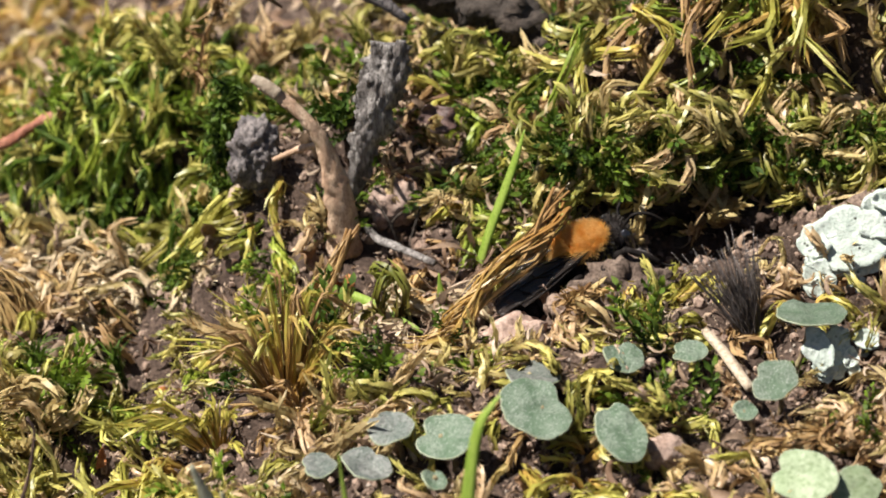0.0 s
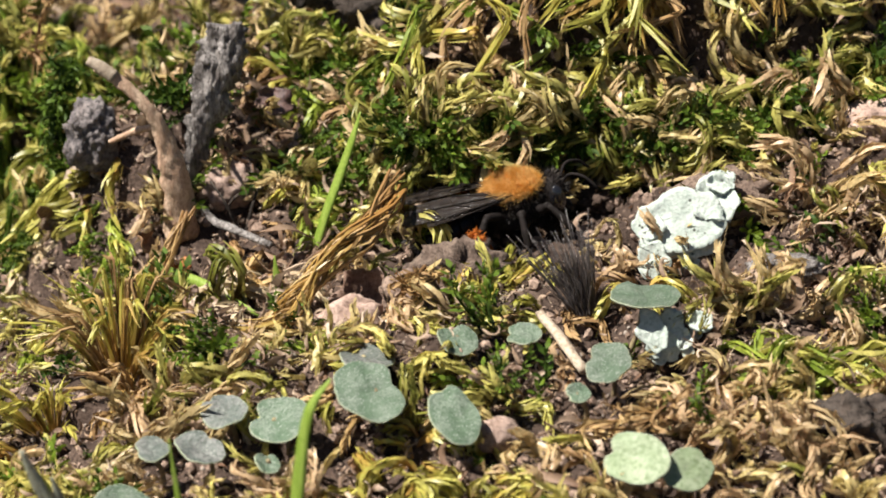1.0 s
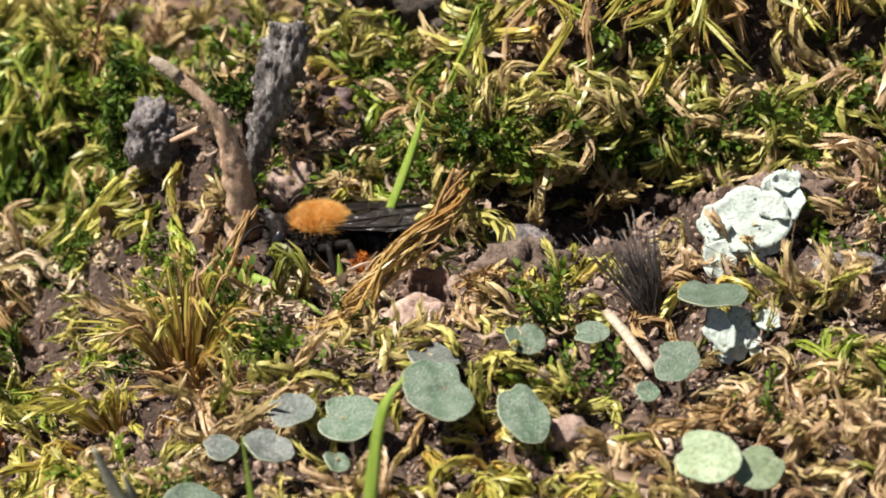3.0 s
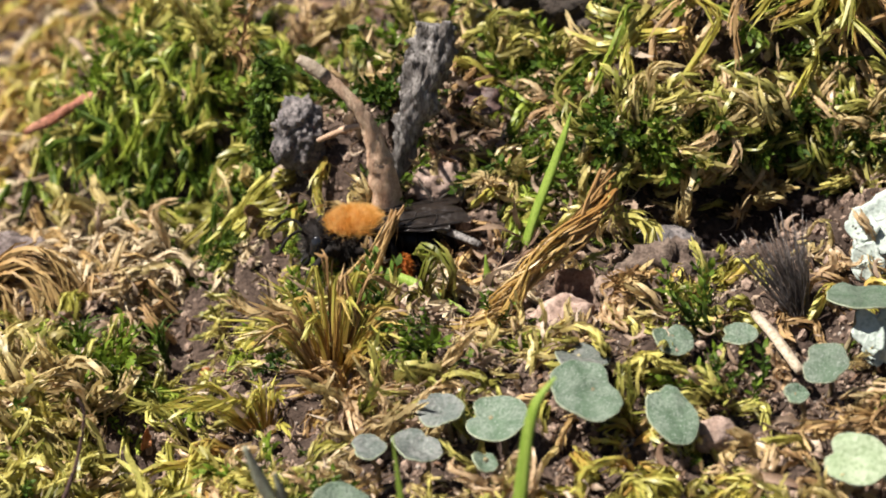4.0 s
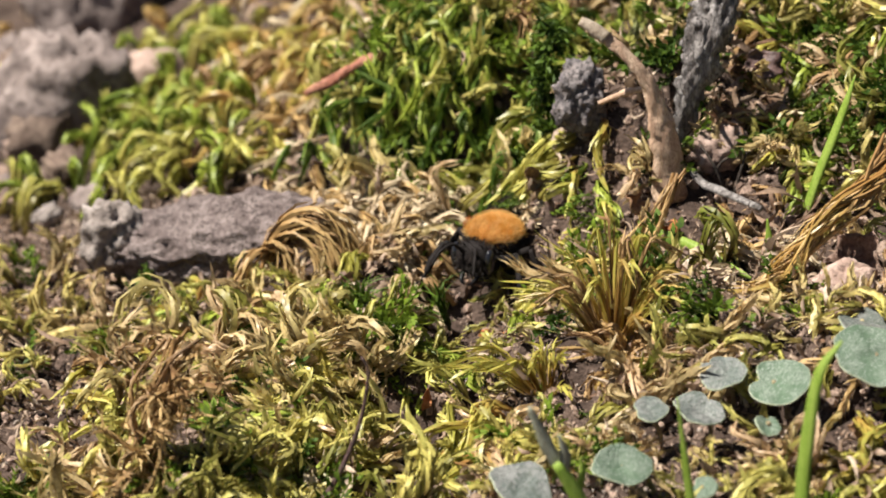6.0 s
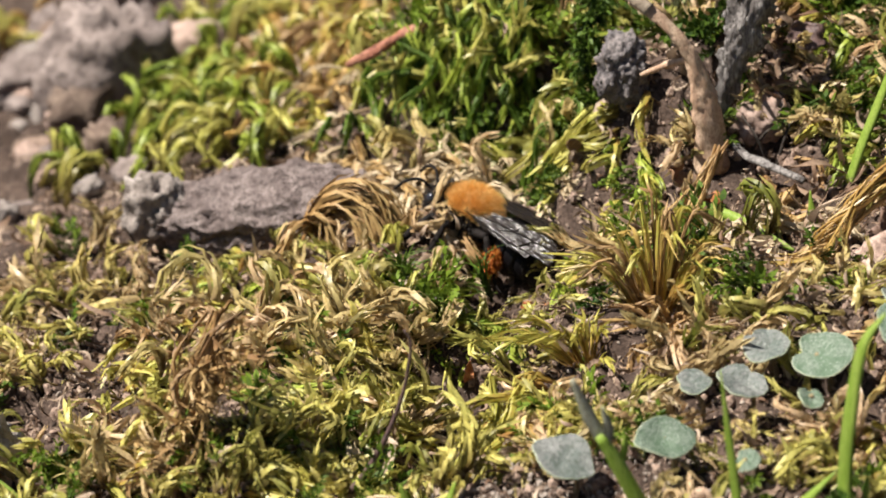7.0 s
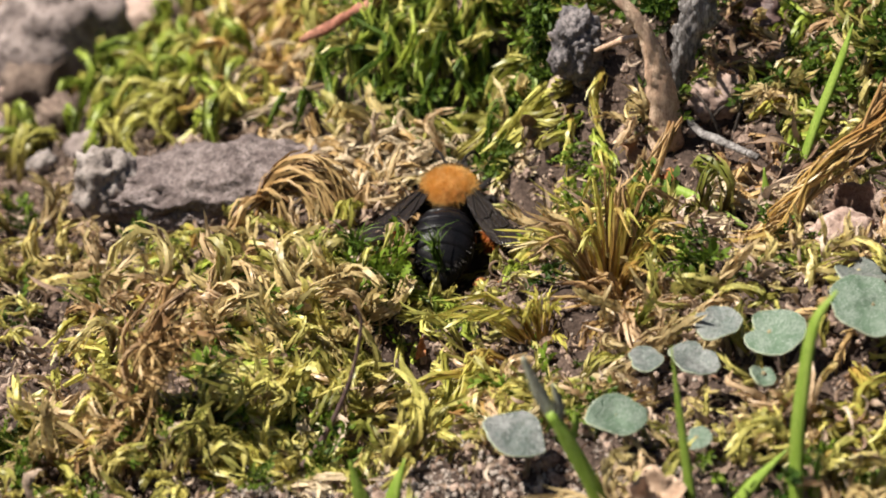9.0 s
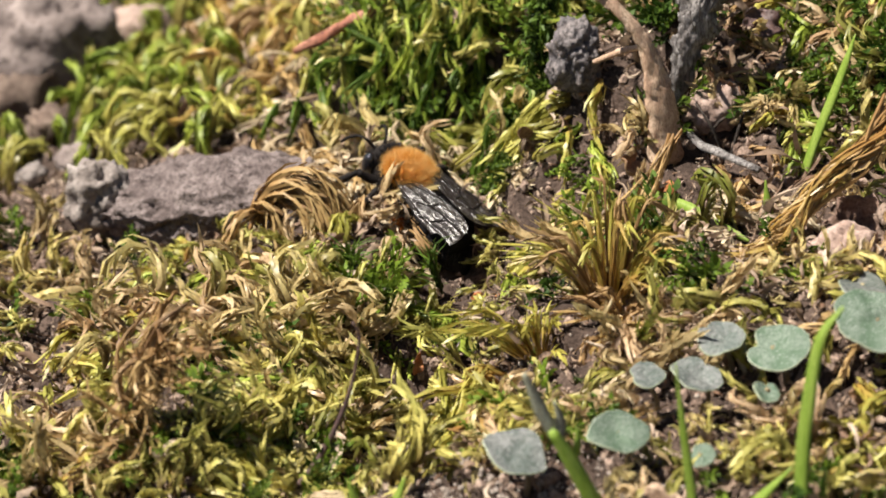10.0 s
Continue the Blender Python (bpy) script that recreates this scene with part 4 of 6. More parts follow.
bark_strip()
single("rotten_log", tube([(-6.0, 15.0, 15.0), (0.0, 14.0, 14.5), (4.0, 13.0, 13.2), (8.5, 12.0, 11.2), (11.5, 12.0, 9.0)], [0.8, 1.4, 1.8, 1.6, 0.7], 20, 0.8, 1.0, 9), DARK_WOOD, (2.0, 13.5, 11.5), "dark rotten wood piece with cracked ends", "wood")
single("crest_twig", tube([(-16.0, 12.0, 18.2), (-10.0, 10.5, 17.4), (-5.5, 9.5, 16.2), (-2.5, 9.2, 14.2)], [0.6, 0.7, 0.6, 0.3], 8, 0.8, 0.2), ROCK, (-2.5, 9.2, 14.2), "pale grey stem lying over the bank's crest", "twig")
single("tan_splinter", tube([(-8.6, -2.4, 9.4), (-10.4, -1.6, 8.6), (-12.2, -0.8, 7.4)], [0.22, 0.26, 0.16], 7, 0.7, 0.3), TWIG, (-12.2, -0.8, 7.2), "thin tan splinter between a stone and a stem", "twig")
single("bleached_stick", tube([(17.5, -23.7, 5.0), (18.7, -26.7, 4.7), (20.1, -29.8, 3.8)], [0.34, 0.42, 0.38], 8, 0.75, 0.15), PALE_STICK, (20.1, -29.8, 3.5), "bleached white stick among clover leaves", "stick")
single("thin_twig", tube([(-5.8, -2.8, 3.4), (-4.6, -4.6, 2.9), (-3.4, -5.8, 2.9), (-0.6, -8.0, 2.6)], [0.22, 0.3, 0.33, 0.25], 7, 0.8, 0.2), BARK, (-0.6, -8.0, 2.4), "thin grey twig lying on the litter", "twig")
single("red_stick", tube([(-35.4, 18.4, -0.4), (-33.5, 18.7, 0.5), (-31.7, 19.0, 1.5), (-29.9, 19.3, 2.3), (-28.3, 19.6, 3.1)], [0.25, 0.45, 0.42, 0.5, 0.22], 10, 0.6, 0.5), RED_WOOD, (-35.4, 18.4, -1.0), "reddish brown stick with a split end", "stick")
single("thread_stalk", tube([(-30.9, -38.9, -6.8), (-28.4, -38.9, -3.1), (-26.6, -38.9, 1.1), (-25.8, -38.9, 5.1), (-26.2, -38.9, 6.4)], [0.3, 0.2, 0.14, 0.1, 0.08], 6, 1.0, 0.1), PLUM_LEAF, (-30.9, -38.9, -6.8), "thin brown stalk bending up from the soil", "stalk")
single("bark_flake", lump((5.6, 3.0, 2.2), 3.3, 0.35, 4, 1.1, 0.3), BARK, (0, 0, 0), "flat grey bark flake half in litter", "bark").location = Vector((34.5, -19.4, ground_at(34.5, -19.4) + 0.2)) * U
for tx, ty, ex, ey, ez in ((-4.2, -1.6, -2.2, -2.4, 4.4), (-2.8, -2.6, -5.0, -2.2, 5.0), (-2.4, -2.8, -1.4, -2.4, 5.0)):
    z0 = ground_at(tx, ty)
    single("rootlet", tube([(tx, ty, z0), ((tx + ex) / 2, (ty + ey) / 2 - 0.5, (z0 + ez) / 2 + 0.6), (ex, ey, ez)], [0.16, 0.12, 0.07], 5), DARK_WOOD, (tx, ty, z0), "thin dark rootlet over a pinkish stone", "root", "rootlets")


# ---- stones and clods ----
def stone(name, at, size, material, label, category, seed, rough=0.22, turn=0, sink=0.3, facets=0.25, level=4, tilt=0, group=""):
    z = ground_at(at[0], at[1]) + size[2] * (0.5 - sink)
    return_ob = single(name, turned(lump(size, seed, rough, level, 1.5, facets), tilt, 0, turn), material, (0, 0, 0), label, category, group)
    return_ob.location = Vector((at[0], at[1], z)) * U
    return return_ob


stone("grey_stone", (-13.6, 1.6), (3.8, 3.4, 5.6), ROCK, "rough mottled grey stone standing in green moss", "stone", 1.2, 0.36, 20, -0.08, 0.15, 5)
stone("pinkish_stone", (-3.4, -0.6), (4.6, 3.4, 4.0), PINK_STONE, "pinkish stone under thin rootlets", "stone", 2.1, 0.35, 10, 0.36, 0.35)
stone("pebble", (14.3, -34.2), (3.2, 2.6, 2.4), PINK_STONE, "rounded pinkish pebble beside a clover leaf", "pebble", 3.4, 0.14, 15, 0.15, 0.0)
stone("clay_clod", (4.9, -18.4), (5.6, 3.8, 5.0), PINK_STONE, "broken pinkish clay clod with a hole", "clod", 4.4, 0.4, 30, 0.3, 0.4)
stone("clay_clod", (9.4, -17.0), (4.6, 3.0, 4.2), CRUMB, "brown soil clod with moss on it", "clod", 5.1, 0.45, 0, 0.25, 0.1)
stone("soil_clod", (12.6, -14.6), (6.4, 4.4, 4.2), CRUMB, "mossy soil clod before a dark hollow", "clod", 6.7, 0.5, 0, 0.35, 0.1)
for k, (x, y, w, h) in enumerate(((16.0, -1.6, 5.0, 3.4), (20.4, -0.8, 6.0, 4.4), (25.0, -1.4, 5.4, 4.0), (29.4, -2.6, 5.0, 3.6), (22.6, -4.4, 3.6, 2.0))):
    stone("soil_clod", (x, y), (w, 3.6, h), SOIL, "dark soil clod under the moss overhang", "clod", 7.3 + k * 1.7, 0.55, 20 * k, 0.3, 0.0)
ledge = single("soil_ledge", lump((19.0, 8.5, 4.2), 41.0, 0.35, 5, 1.4, 0.2), SOIL, (0, 0, 0), "overhanging dark soil ledge under a moss fringe", "soil")
ledge.location = Vector((22.0, 0.4, 8.0)) * U
ledge = single("soil_ledge", lump((13.0, 8.0, 3.4), 44.0, 0.35, 5, 1.4, 0.2), SOIL, (0, 0, 0), "low dark soil ledge hung with moss", "soil")
ledge.location = Vector((13.0, 0.4, 6.9)) * U
stone("soil_clod", (31.0, -11.6), (7.0, 4.0, 5.0), CRUMB, "brown soil clod behind pale lichen", "clod", 7.9, 0.45, 0, 0.4, 0.1)
stone("grey_stone", (12.6, -8.6), (5.6, 3.4, 3.0), ROCK, "flat grey stone under dry straw", "stone", 8.8, 0.25, 0, 0.3, 0.5)
stone("dark_clod", (37.3, -35.6), (5.0, 4.4, 4.4), DARK_WOOD, "crumbly black soil clod", "clod", 9.1, 0.6, 0, 0.2, 0.0)
stone("grey_stone", (42.0, -5.0), (5.6, 4.4, 4.0), PINK_STONE, "pinkish grey stone embedded in the mossy bank", "stone", 9.7, 0.35, 10, 0.45, 0.3)
stone("pinkish_stone", (36.6, 6.0), (5.6, 4.0, 4.6), PINK_STONE, "pinkish stone high on the mossy bank", "stone", 10.3, 0.25, 10, 0.25, 0.4)
stone("pinkish_stone", (-26.9, -11.7), (1.6, 1.3, 1.5), ASH_CRUMB, "small pale pebble on green moss", "pebble", 11.3, 0.2, 0, -0.3, 0.2)
stone("teal_chip", (-25.9, -17.6), (1.4, 0.9, 0.9), TEAL, "tiny pale teal chip of lichen", "chip", 12.0, 0.3, 20, -0.2, 0.3, 3)
stone("pale_stone", (-55.2, -34.0), (5.6, 4.0, 3.6), GRIT, "pale crumbly stone at the bank's edge", "stone", 12.9, 0.6, 0, 0.0, 0.1)
for k, (x, y, h, lean) in enumerate(((-55.2, -34.6, 7.6, 0.8), (-53.4, -34.4, 5.2, 0.2), (-56.8, -34.2, 4.6, -0.8))):
    z0 = ground_at(x, y)
    single("dry_husk", blade([(x, y, z0 - 0.3), (x + 0.2, y, z0 + h * 0.45), (x + lean * 0.3, y, z0 + h * 0.8), (x + lean, y, z0 + h)], [1.2, 1.7, 1.0, 0.1], thick=0.3), HUSK, (x, y, z0), "pale pointed dry husk at the bank's edge", "husk", "dry husks")
stone("pale_stone", (-64.0, 93.0), (14.0, 10.0, 15.0), FAR_STONE, "pale grey stone far behind the bank", "stone", 13.5, 0.55, 0, 0.2, 0.4)
stone("pale_stone", (-52.5, 92.0), (7.0, 7.0, 12.0), PALE_STONE, "pale upright stone behind the moss", "stone", 14.1, 0.3, 0, 0.2, 0.4)
stone("pale_stone", (-70.0, 70.0), (12.0, 7.0, 5.0), FAR_STONE, "low pale stone beside blurred moss", "stone", 14.9, 0.55, 30, 0.3, 0.4)
stone("pale_stone", (-60.5, 54.0), (13.0, 9.0, 15.0), FAR_STONE, "large grey-pink stone behind the slab", "stone", 15.9, 0.55, 20, 0.2, 0.4)
stone("pinkish_stone", (-53.5, 60.0), (8.0, 6.0, 6.0), PINK_STONE, "pinkish stone among blurred moss", "stone", 15.5, 0.3, 20, 0.2, 0.4)
stone("pale_stone", (-62.0, 41.0), (9.0, 6.0, 4.0), CRUMB, "brown clod on bare soil behind the slab", "clod", 15.2, 0.4, 30, 0.3, 0.2)
for k, (x, y, s) in enumerate(((9.4, -16.6, 1.3), (9.9, -16.9, 1.0), (9.2, -17.2, 0.9), (10.3, -16.6, 0.8), (9.7, -16.8, 0.7))):
    stone("ashen_crumb", (x, y), (s, s * 0.9, s), ASH_CRUMB, "pale granular crumb on a mossy clod", "crumb", 16 + k * 1.3, 0.3, 0, -0.9 + 0.25 * k, 0.1, 3, group="ashen crumbs")


def slab():
    """The flat stone: a lens of layered rock, thin at its far end."""
    v, f = lump((23.5, 8.0, 9.6), 21.7, 0.26, 6, 1.4, 0.35)
    v[:, 2] *= 1 - 0.34 * np.clip(-v[:, 0] / 10, 0, 1)
    v[:, 2] += np.array([0.6 * noise.fractal(Vector(p) * 0.8, 0.7, 2.2, 6) - 0.45 * max(0.0, noise.noise(Vector(p) * 1.3) - 0.25) for p in v])
    v, f = turned((v, f), 10, -4, -8)
    ob = single("slab_stone", (v, f), SLAB, (0, 0, 0), "flat grey-brown stone with pitted skin", "stone")
    ob.location = Vector((-39.6, 8.0, ground_at(-39.6, 8.0) + 0.8)) * U
    stone("slab_chip", (-49.2, 8.6), (5.4, 4.2, 5.6), PALE_STONE, "pale crumbly lump at the slab's end", "stone", 22.9, 0.45, 0, -0.35, 0.1)


slab()


def far_pebbles():
    """Loose pebbles and clods on the bare ground behind the slab."""
    r = np.random.default_rng(52)
    for k in range(46):
        y = r.uniform(24, 92)
        x = -58 - 0.24 * (y - 24) + r.normal(0, 6.0)
        w = r.uniform(1.6, 4.4) * (1.6 if k % 9 == 0 else 1.0)
        stone("pebble", (x, y), (w, w * 0.8, w * r.uniform(0.5, 0.9)), (FAR_STONE, CRUMB, PINK_STONE, PALE_STONE)[k % 4], "rough mauve-brown pebble on bare soil", "pebble", 60 + k * 1.37, 0.5, r.uniform(0, 180), 0.2, 0.2, 3, group="far pebbles")


far_pebbles()


# ---- leaves, petals, berry ----
def dead_leaf(name, at, wide, deep, rx, ry, rz, curl, material, label, seed, lift=0.5, category="leaf"):
    v, f = lobe(wide, deep, seed, curl, 0.42, 28, 6, 0.1)
    v = np.array(v)
    v[:, 2] += curl * 0.6 * (v[:, 0] / (wide / 2)) ** 2 + 0.35 * np.array([noise.noise(Vector((p[0] * 1.3, p[1] * 1.3, seed))) for p in v])
    z = ground_at(at[0], at[1]) + lift
    ob = single(name, turned((v, f), rx, ry, rz), material, (0, 0, 0), label, category)
    ob.location = Vector((at[0], at[1], z)) * U
    return ob


DULL_LEAF = surface("dull_leaf", (0.17, 0.10, 0.07), (0.24, 0.155, 0.115), (0.09, 0.05, 0.035), 1.5, 0.25, 0.6, 0.6, through_light=0.12)
dead_leaf("dark_leaf", (-0.6, 2.4), 3.0, 2.2, 55, 10, 20, 0.5, PLUM_LEAF, "small dark plum dead leaf on moss", 1.4, 3.4)
dead_leaf("curled_leaf", (-9.7, -4.8), 2.6, 1.6, 60, 30, 40, 0.8, DEAD_LEAF, "pale brown curled dead leaf", 2.6, 1.5)
dead_leaf("curled_leaf", (-7.4, -6.4), 1.8, 2.4, 70, 20, 0, 1.2, RUST, "rust-brown curled leaf scale", 3.8, 1.2)
dead_leaf("curled_leaf", (-7.1, -48.9), 3.0, 3.4, 34, -24, 30, 1.3, TWIG, "tan curled dead leaf at the bank's foot", 4.4, 1.8)
dead_leaf("red_leaf", (5.4, -36.6), 2.6, 1.6, 40, 20, 30, 0.6, DEAD_LEAF, "reddish brown dead leaf under clover", 5.2, 0.8)
dead_leaf("brown_leaf", (6.2, -15.8), 5.2, 4.4, 62, -14, -20, 1.5, DULL_LEAF, "crumpled brown dead leaf standing in litter", 6.2, 1.6)
dead_leaf("brown_leaf", (-16.6, 0.6), 2.8, 1.9, 52, 14, 20, 0.9, DEAD_LEAF, "dark rusty dead leaf in the moss", 7.2, 1.0)
dead_leaf("petal", (-23.6, -19.9), 0.8, 1.4, 60, 20, 10, 0.2, RUST, "small rust-orange petal on dark soil", 8.1, 0.9, "petal")
dead_leaf("leaf_scrap", (-19.6, -9.8), 2.0, 0.9, 30, 0, 10, 0.25, RUST, "orange-brown leaf scrap below the moss tuft", 9.3, 0.9, "leaf")
dead_leaf("leaf_scrap", (-41.8, -21.0), 0.8, 2.6, 60, 20, 12, 0.2, RED_WOOD, "thin reddish leaf scrap on moss", 10.3, 1.4, "leaf")
dead_leaf("leaf_scrap", (-5.6, -12.6), 2.2, 1.5, 30, 0, 40, 0.4, PINK_STONE, "pinkish dry leaf scrap on litter", 11.3, 0.7, "leaf")
single("berry", lump((1.3, 1.3, 1.2), 31.0, 0.1, 3), RUST, (0, 0, 0), "tiny orange berry in the moss", "berry").location = Vector((1.6, 9.8, ground_at(1.6, 9.8) + 0.9)) * U


# ---- strands of one plant: tufts, fans, ropes ----
def cluster(name, base, label, category, strands, materials, part_name):
    """strands: geometry in the plan; each a part."""
    base = np.array(base, float)
    root = thing(name, base, label, category)
    for k, geo in enumerate(strands):
        ob = part(part_name, (geo[0] - base, geo[1]), materials[k % len(materials)], root)
        tone = np.zeros((len(geo[0]), 3))
        tone[:, :2] = geo[2]
        tone[:, 1] = np.clip(tone[:, 1] + 0.2 + 0.5 * ((k * 0.618) % 1), 0, 1)
        at = ob.data.attributes.new("grow", "FLOAT_VECTOR", "POINT")
        at.data.foreach_set("vector", tone.ravel())
    return root


def feathery(points, r, leaf_len=1.9, splay=0.3):
    """A combed strand along the points, fat in the middle."""
    v, t, tone = lock(smooth_path(points, 3), r.uniform(0.2, 0.4) * (leaf_len / 2.0) ** 0.7, r, 25, 0.25 * (leaf_len / 2.0) ** 0.5, 0.7 * splay, 0.44)
    return v, [tuple(f) for f in t], tone


def leafy(points, r, leaf_len=1.3, leaf_wide=0.26, spreading=0.22, stem=0.14):
    """A slender strand along the points with long drawn-out tips."""
    v, t, tone = lock(smooth_path(points, 3), 0.05 + stem * 0.55, r, 13, leaf_wide * 0.55, spreading * 1.1, 0.3 + 0.15 * leaf_len)
    return v, [tuple(f) for f in t], tone


LIME = strand_material("lime_moss", (0.14, 0.09, 0.022), (0.23, 0.24, 0.020), (0.77, 0.72, 0.20), (0.46, 0.31, 0.13), through_light=0.38)
FRESH = strand_material("fresh_moss", (0.04, 0.05, 0.008), (0.09, 0.16, 0.010), (0.55, 0.63, 0.10), (0.46, 0.31, 0.13), 0.4, 0.45, 0.38)
TUFT_TIP = strand_material("tuft_green", (0.50, 0.26, 0.08), (0.25, 0.245, 0.028), (0.52, 0.52, 0.11), (0.30, 0.20, 0.05), through_light=0.3)
TUFT_GOLD = strand_material("tuft_gold", (0.30, 0.15, 0.045), (0.42, 0.25, 0.06), (0.54, 0.42, 0.13), (0.32, 0.17, 0.045), through_light=0.25)
DRY_ROPE = strand_material("dry_rope", (0.24, 0.13, 0.045), (0.36, 0.225, 0.08), (0.56, 0.40, 0.18), (0.27, 0.15, 0.05), 0.4, 0.55, 0.15)
BROWN_ROPE = strand_material("brown_rope", (0.14, 0.072, 0.028), (0.23, 0.125, 0.05), (0.42, 0.28, 0.125), (0.17, 0.09, 0.035), 0.35, 0.6, 0.12)
BEIGE_ROPE = strand_material("beige_rope", (0.24, 0.16, 0.09), (0.44, 0.33, 0.19), (0.72, 0.61, 0.42), (0.2, 0.13, 0.07), 0.35, 0.6, 0.2)
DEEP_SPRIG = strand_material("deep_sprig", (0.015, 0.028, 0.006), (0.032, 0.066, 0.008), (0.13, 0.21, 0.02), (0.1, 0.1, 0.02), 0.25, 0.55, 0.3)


def tuft(base, count, reach, tall, label, mats, seed, leaf_len=1.4, lean=(0, 0), name="moss_tuft", category="moss"):
    r = np.random.default_rng(seed)
    strands = []
    for k in range(count):
        a = r.uniform(0, 2 * math.pi)
        d = r.uniform(0.1, 1.0) ** 0.7 * reach
        h = tall * r.uniform(0.6, 1.05) * (1 - 0.45 * (d / reach) ** 2)
        ex, ey = math.cos(a) * d + lean[0] * h, math.sin(a) * d * 0.8 + lean[1] * h
        b = np.array(base) + np.array((ex * 0.12, ey * 0.12, 0))
        strands.append(leafy([b, b + np.array((ex * 0.35, ey * 0.35, h * 0.5)), b + np.array((ex * 0.75, ey * 0.75, h * 0.9)), b + np.array((ex * 1.15, ey * 1.15, h * (1.0 - 0.25 * r.random())))], r, leaf_len, 0.34, 0.24, 0.24))
    return cluster(name, base, label, category, strands, mats, "strand")


tuft((-10.6, -20.0, ground_at(-10.6, -20.0) - 0.4), 38, 4.8, 10.6, "upright golden-green moss tuft with brown base", [TUFT_TIP, TUFT_GOLD, TUFT_TIP, BROWN_ROPE], 3)
tuft((-15.0, -24.0, ground_at(-15.0, -24.0) - 0.3), 14, 5.0, 5.5, "bright green moss tuft leaning over soil", [TUFT_TIP], 4, lean=(-0.5, -0.2))
tuft((-9.4, -22.5, ground_at(-9.4, -22.5) - 0.3), 26, 4.4, 3.0, "matted brown moss base of a tuft", [BROWN_ROPE, DRY_ROPE], 5)


def arched_fan():
    """Dry fronds that arch over from the slab's end and hang down."""
    r = np.random.default_rng(8)
    fronds = []
    for pts, count, loose in (
        ([(-36.4, 0.2, -5.8), (-34.8, -0.4, -3.0), (-32.4, -1.0, -2.4), (-30.6, -1.4, -4.4), (-30.0, -1.7, -7.8)], 30, 0.6),
        ([(-36.0, -0.4, -4.8), (-34.6, -0.8, -3.2), (-33.0, -1.4, -3.6), (-31.8, -1.8, -5.4), (-31.4, -2.0, -7.8)], 18, 0.5),
        ([(-36.6, -0.8, -5.0), (-35.4, -1.4, -4.0), (-34.5, -1.7, -5.2), (-34.1, -1.9, -7.8)], 5, 0.3),
        ([(-36.2, -0.8, -4.8), (-37.4, -1.4, -4.6), (-38.2, -1.8, -6.0), (-38.5, -2.0, -7.9)], 5, 0.35),
    ):
        for _ in range(count):
            j = r.normal(0, loose, 3)
            fronds.append(leafy([np.array(p) + j * (0.5 + 0.5 * k / 3) + r.normal(0, 0.12, 3) for k, p in enumerate(pts)], r, 1.4, 0.42, 0.26, r.uniform(0.3, 0.75)))
    return cluster("dry_moss_fan", (-34.0, -0.5, -7.0), "dry golden-brown moss fronds arching beside the slab", "moss", fronds, [DRY_ROPE, BROWN_ROPE, DRY_ROPE], "frond")


arched_fan()


def rope(points, count, loose, label, mats, seed, name="straw_braid", leaf_len=1.6, category="straw", spreading=0.2):
    r = np.random.default_rng(seed)
    strands = []
    for _ in range(count):
        ph, j = r.uniform(0, 6.28), r.normal(0, loose * 0.5, 3)
        strands.append(leafy([np.array(p) + j + loose * np.array((math.cos(ph + i * 1.3), 0.6 * math.sin(ph + i * 1.1), 0.8 * math.sin(ph + i * 1.3))) + r.normal(0, loose * 0.35, 3) for i, p in enumerate(points)], r, leaf_len, 0.24, spreading * r.uniform(0.7, 2.0), r.uniform(0.2, 0.45)))
    return cluster(name, points[-1], label, category, strands, mats, "strand")


rope([(8.2, -9.5, 8.2), (7.5, -12.8, 7.8), (5.7, -15.4, 7.0), (3.7, -16.4, 6.0), (2.4, -17.0, 4.4), (1.2, -17.4, 2.6), (0.2, -17.9, 1.6), (-1.4, -18.4, 1.2)], 12, 0.55, "twisted golden dry moss strand over litter", [DRY_ROPE, TUFT_GOLD, DRY_ROPE], 12)
rope([(-6.4, -6.6, 4.6), (-7.4, -8.6, 3.2), (-8.8, -11.0, 1.6), (-10.4, -13.0, 0.2)], 5, 0.3, "dry yellow strand below a curled leaf", [DRY_ROPE], 13)
def tangle(points, count, reach, label, mats, seed, name="dry_branch", leaf_len=0.9):
    """A dry branching shoot: a main strand and many curled side shoots."""
    r = np.random.default_rng(seed)
    path = smooth_path(points, 6)
    strands = [leafy(points, r, leaf_len, 0.4, 0.4, 0.7)]
    for _ in range(count):
        b = path[r.integers(1, len(path) - 1)] + r.normal(0, 0.3, 3)
        a, ln = r.uniform(0, 6.28), reach * r.uniform(0.5, 1.1)
        d = np.array((math.cos(a), 0.6 * math.sin(a), r.uniform(-0.5, 0.7)))
        c = np.array((-0.4 * math.sin(a), -0.3, r.uniform(-0.9, 0.5)))
        strands.append(leafy([b, b + d * ln * 0.45, b + d * ln * 0.8 + c * ln * 0.3, b + d * ln * 0.8 + c * ln * 0.8], r, leaf_len, 0.36, 0.4, 0.34))
    return cluster(name, points[-1], label, "moss", strands, mats, "shoot")


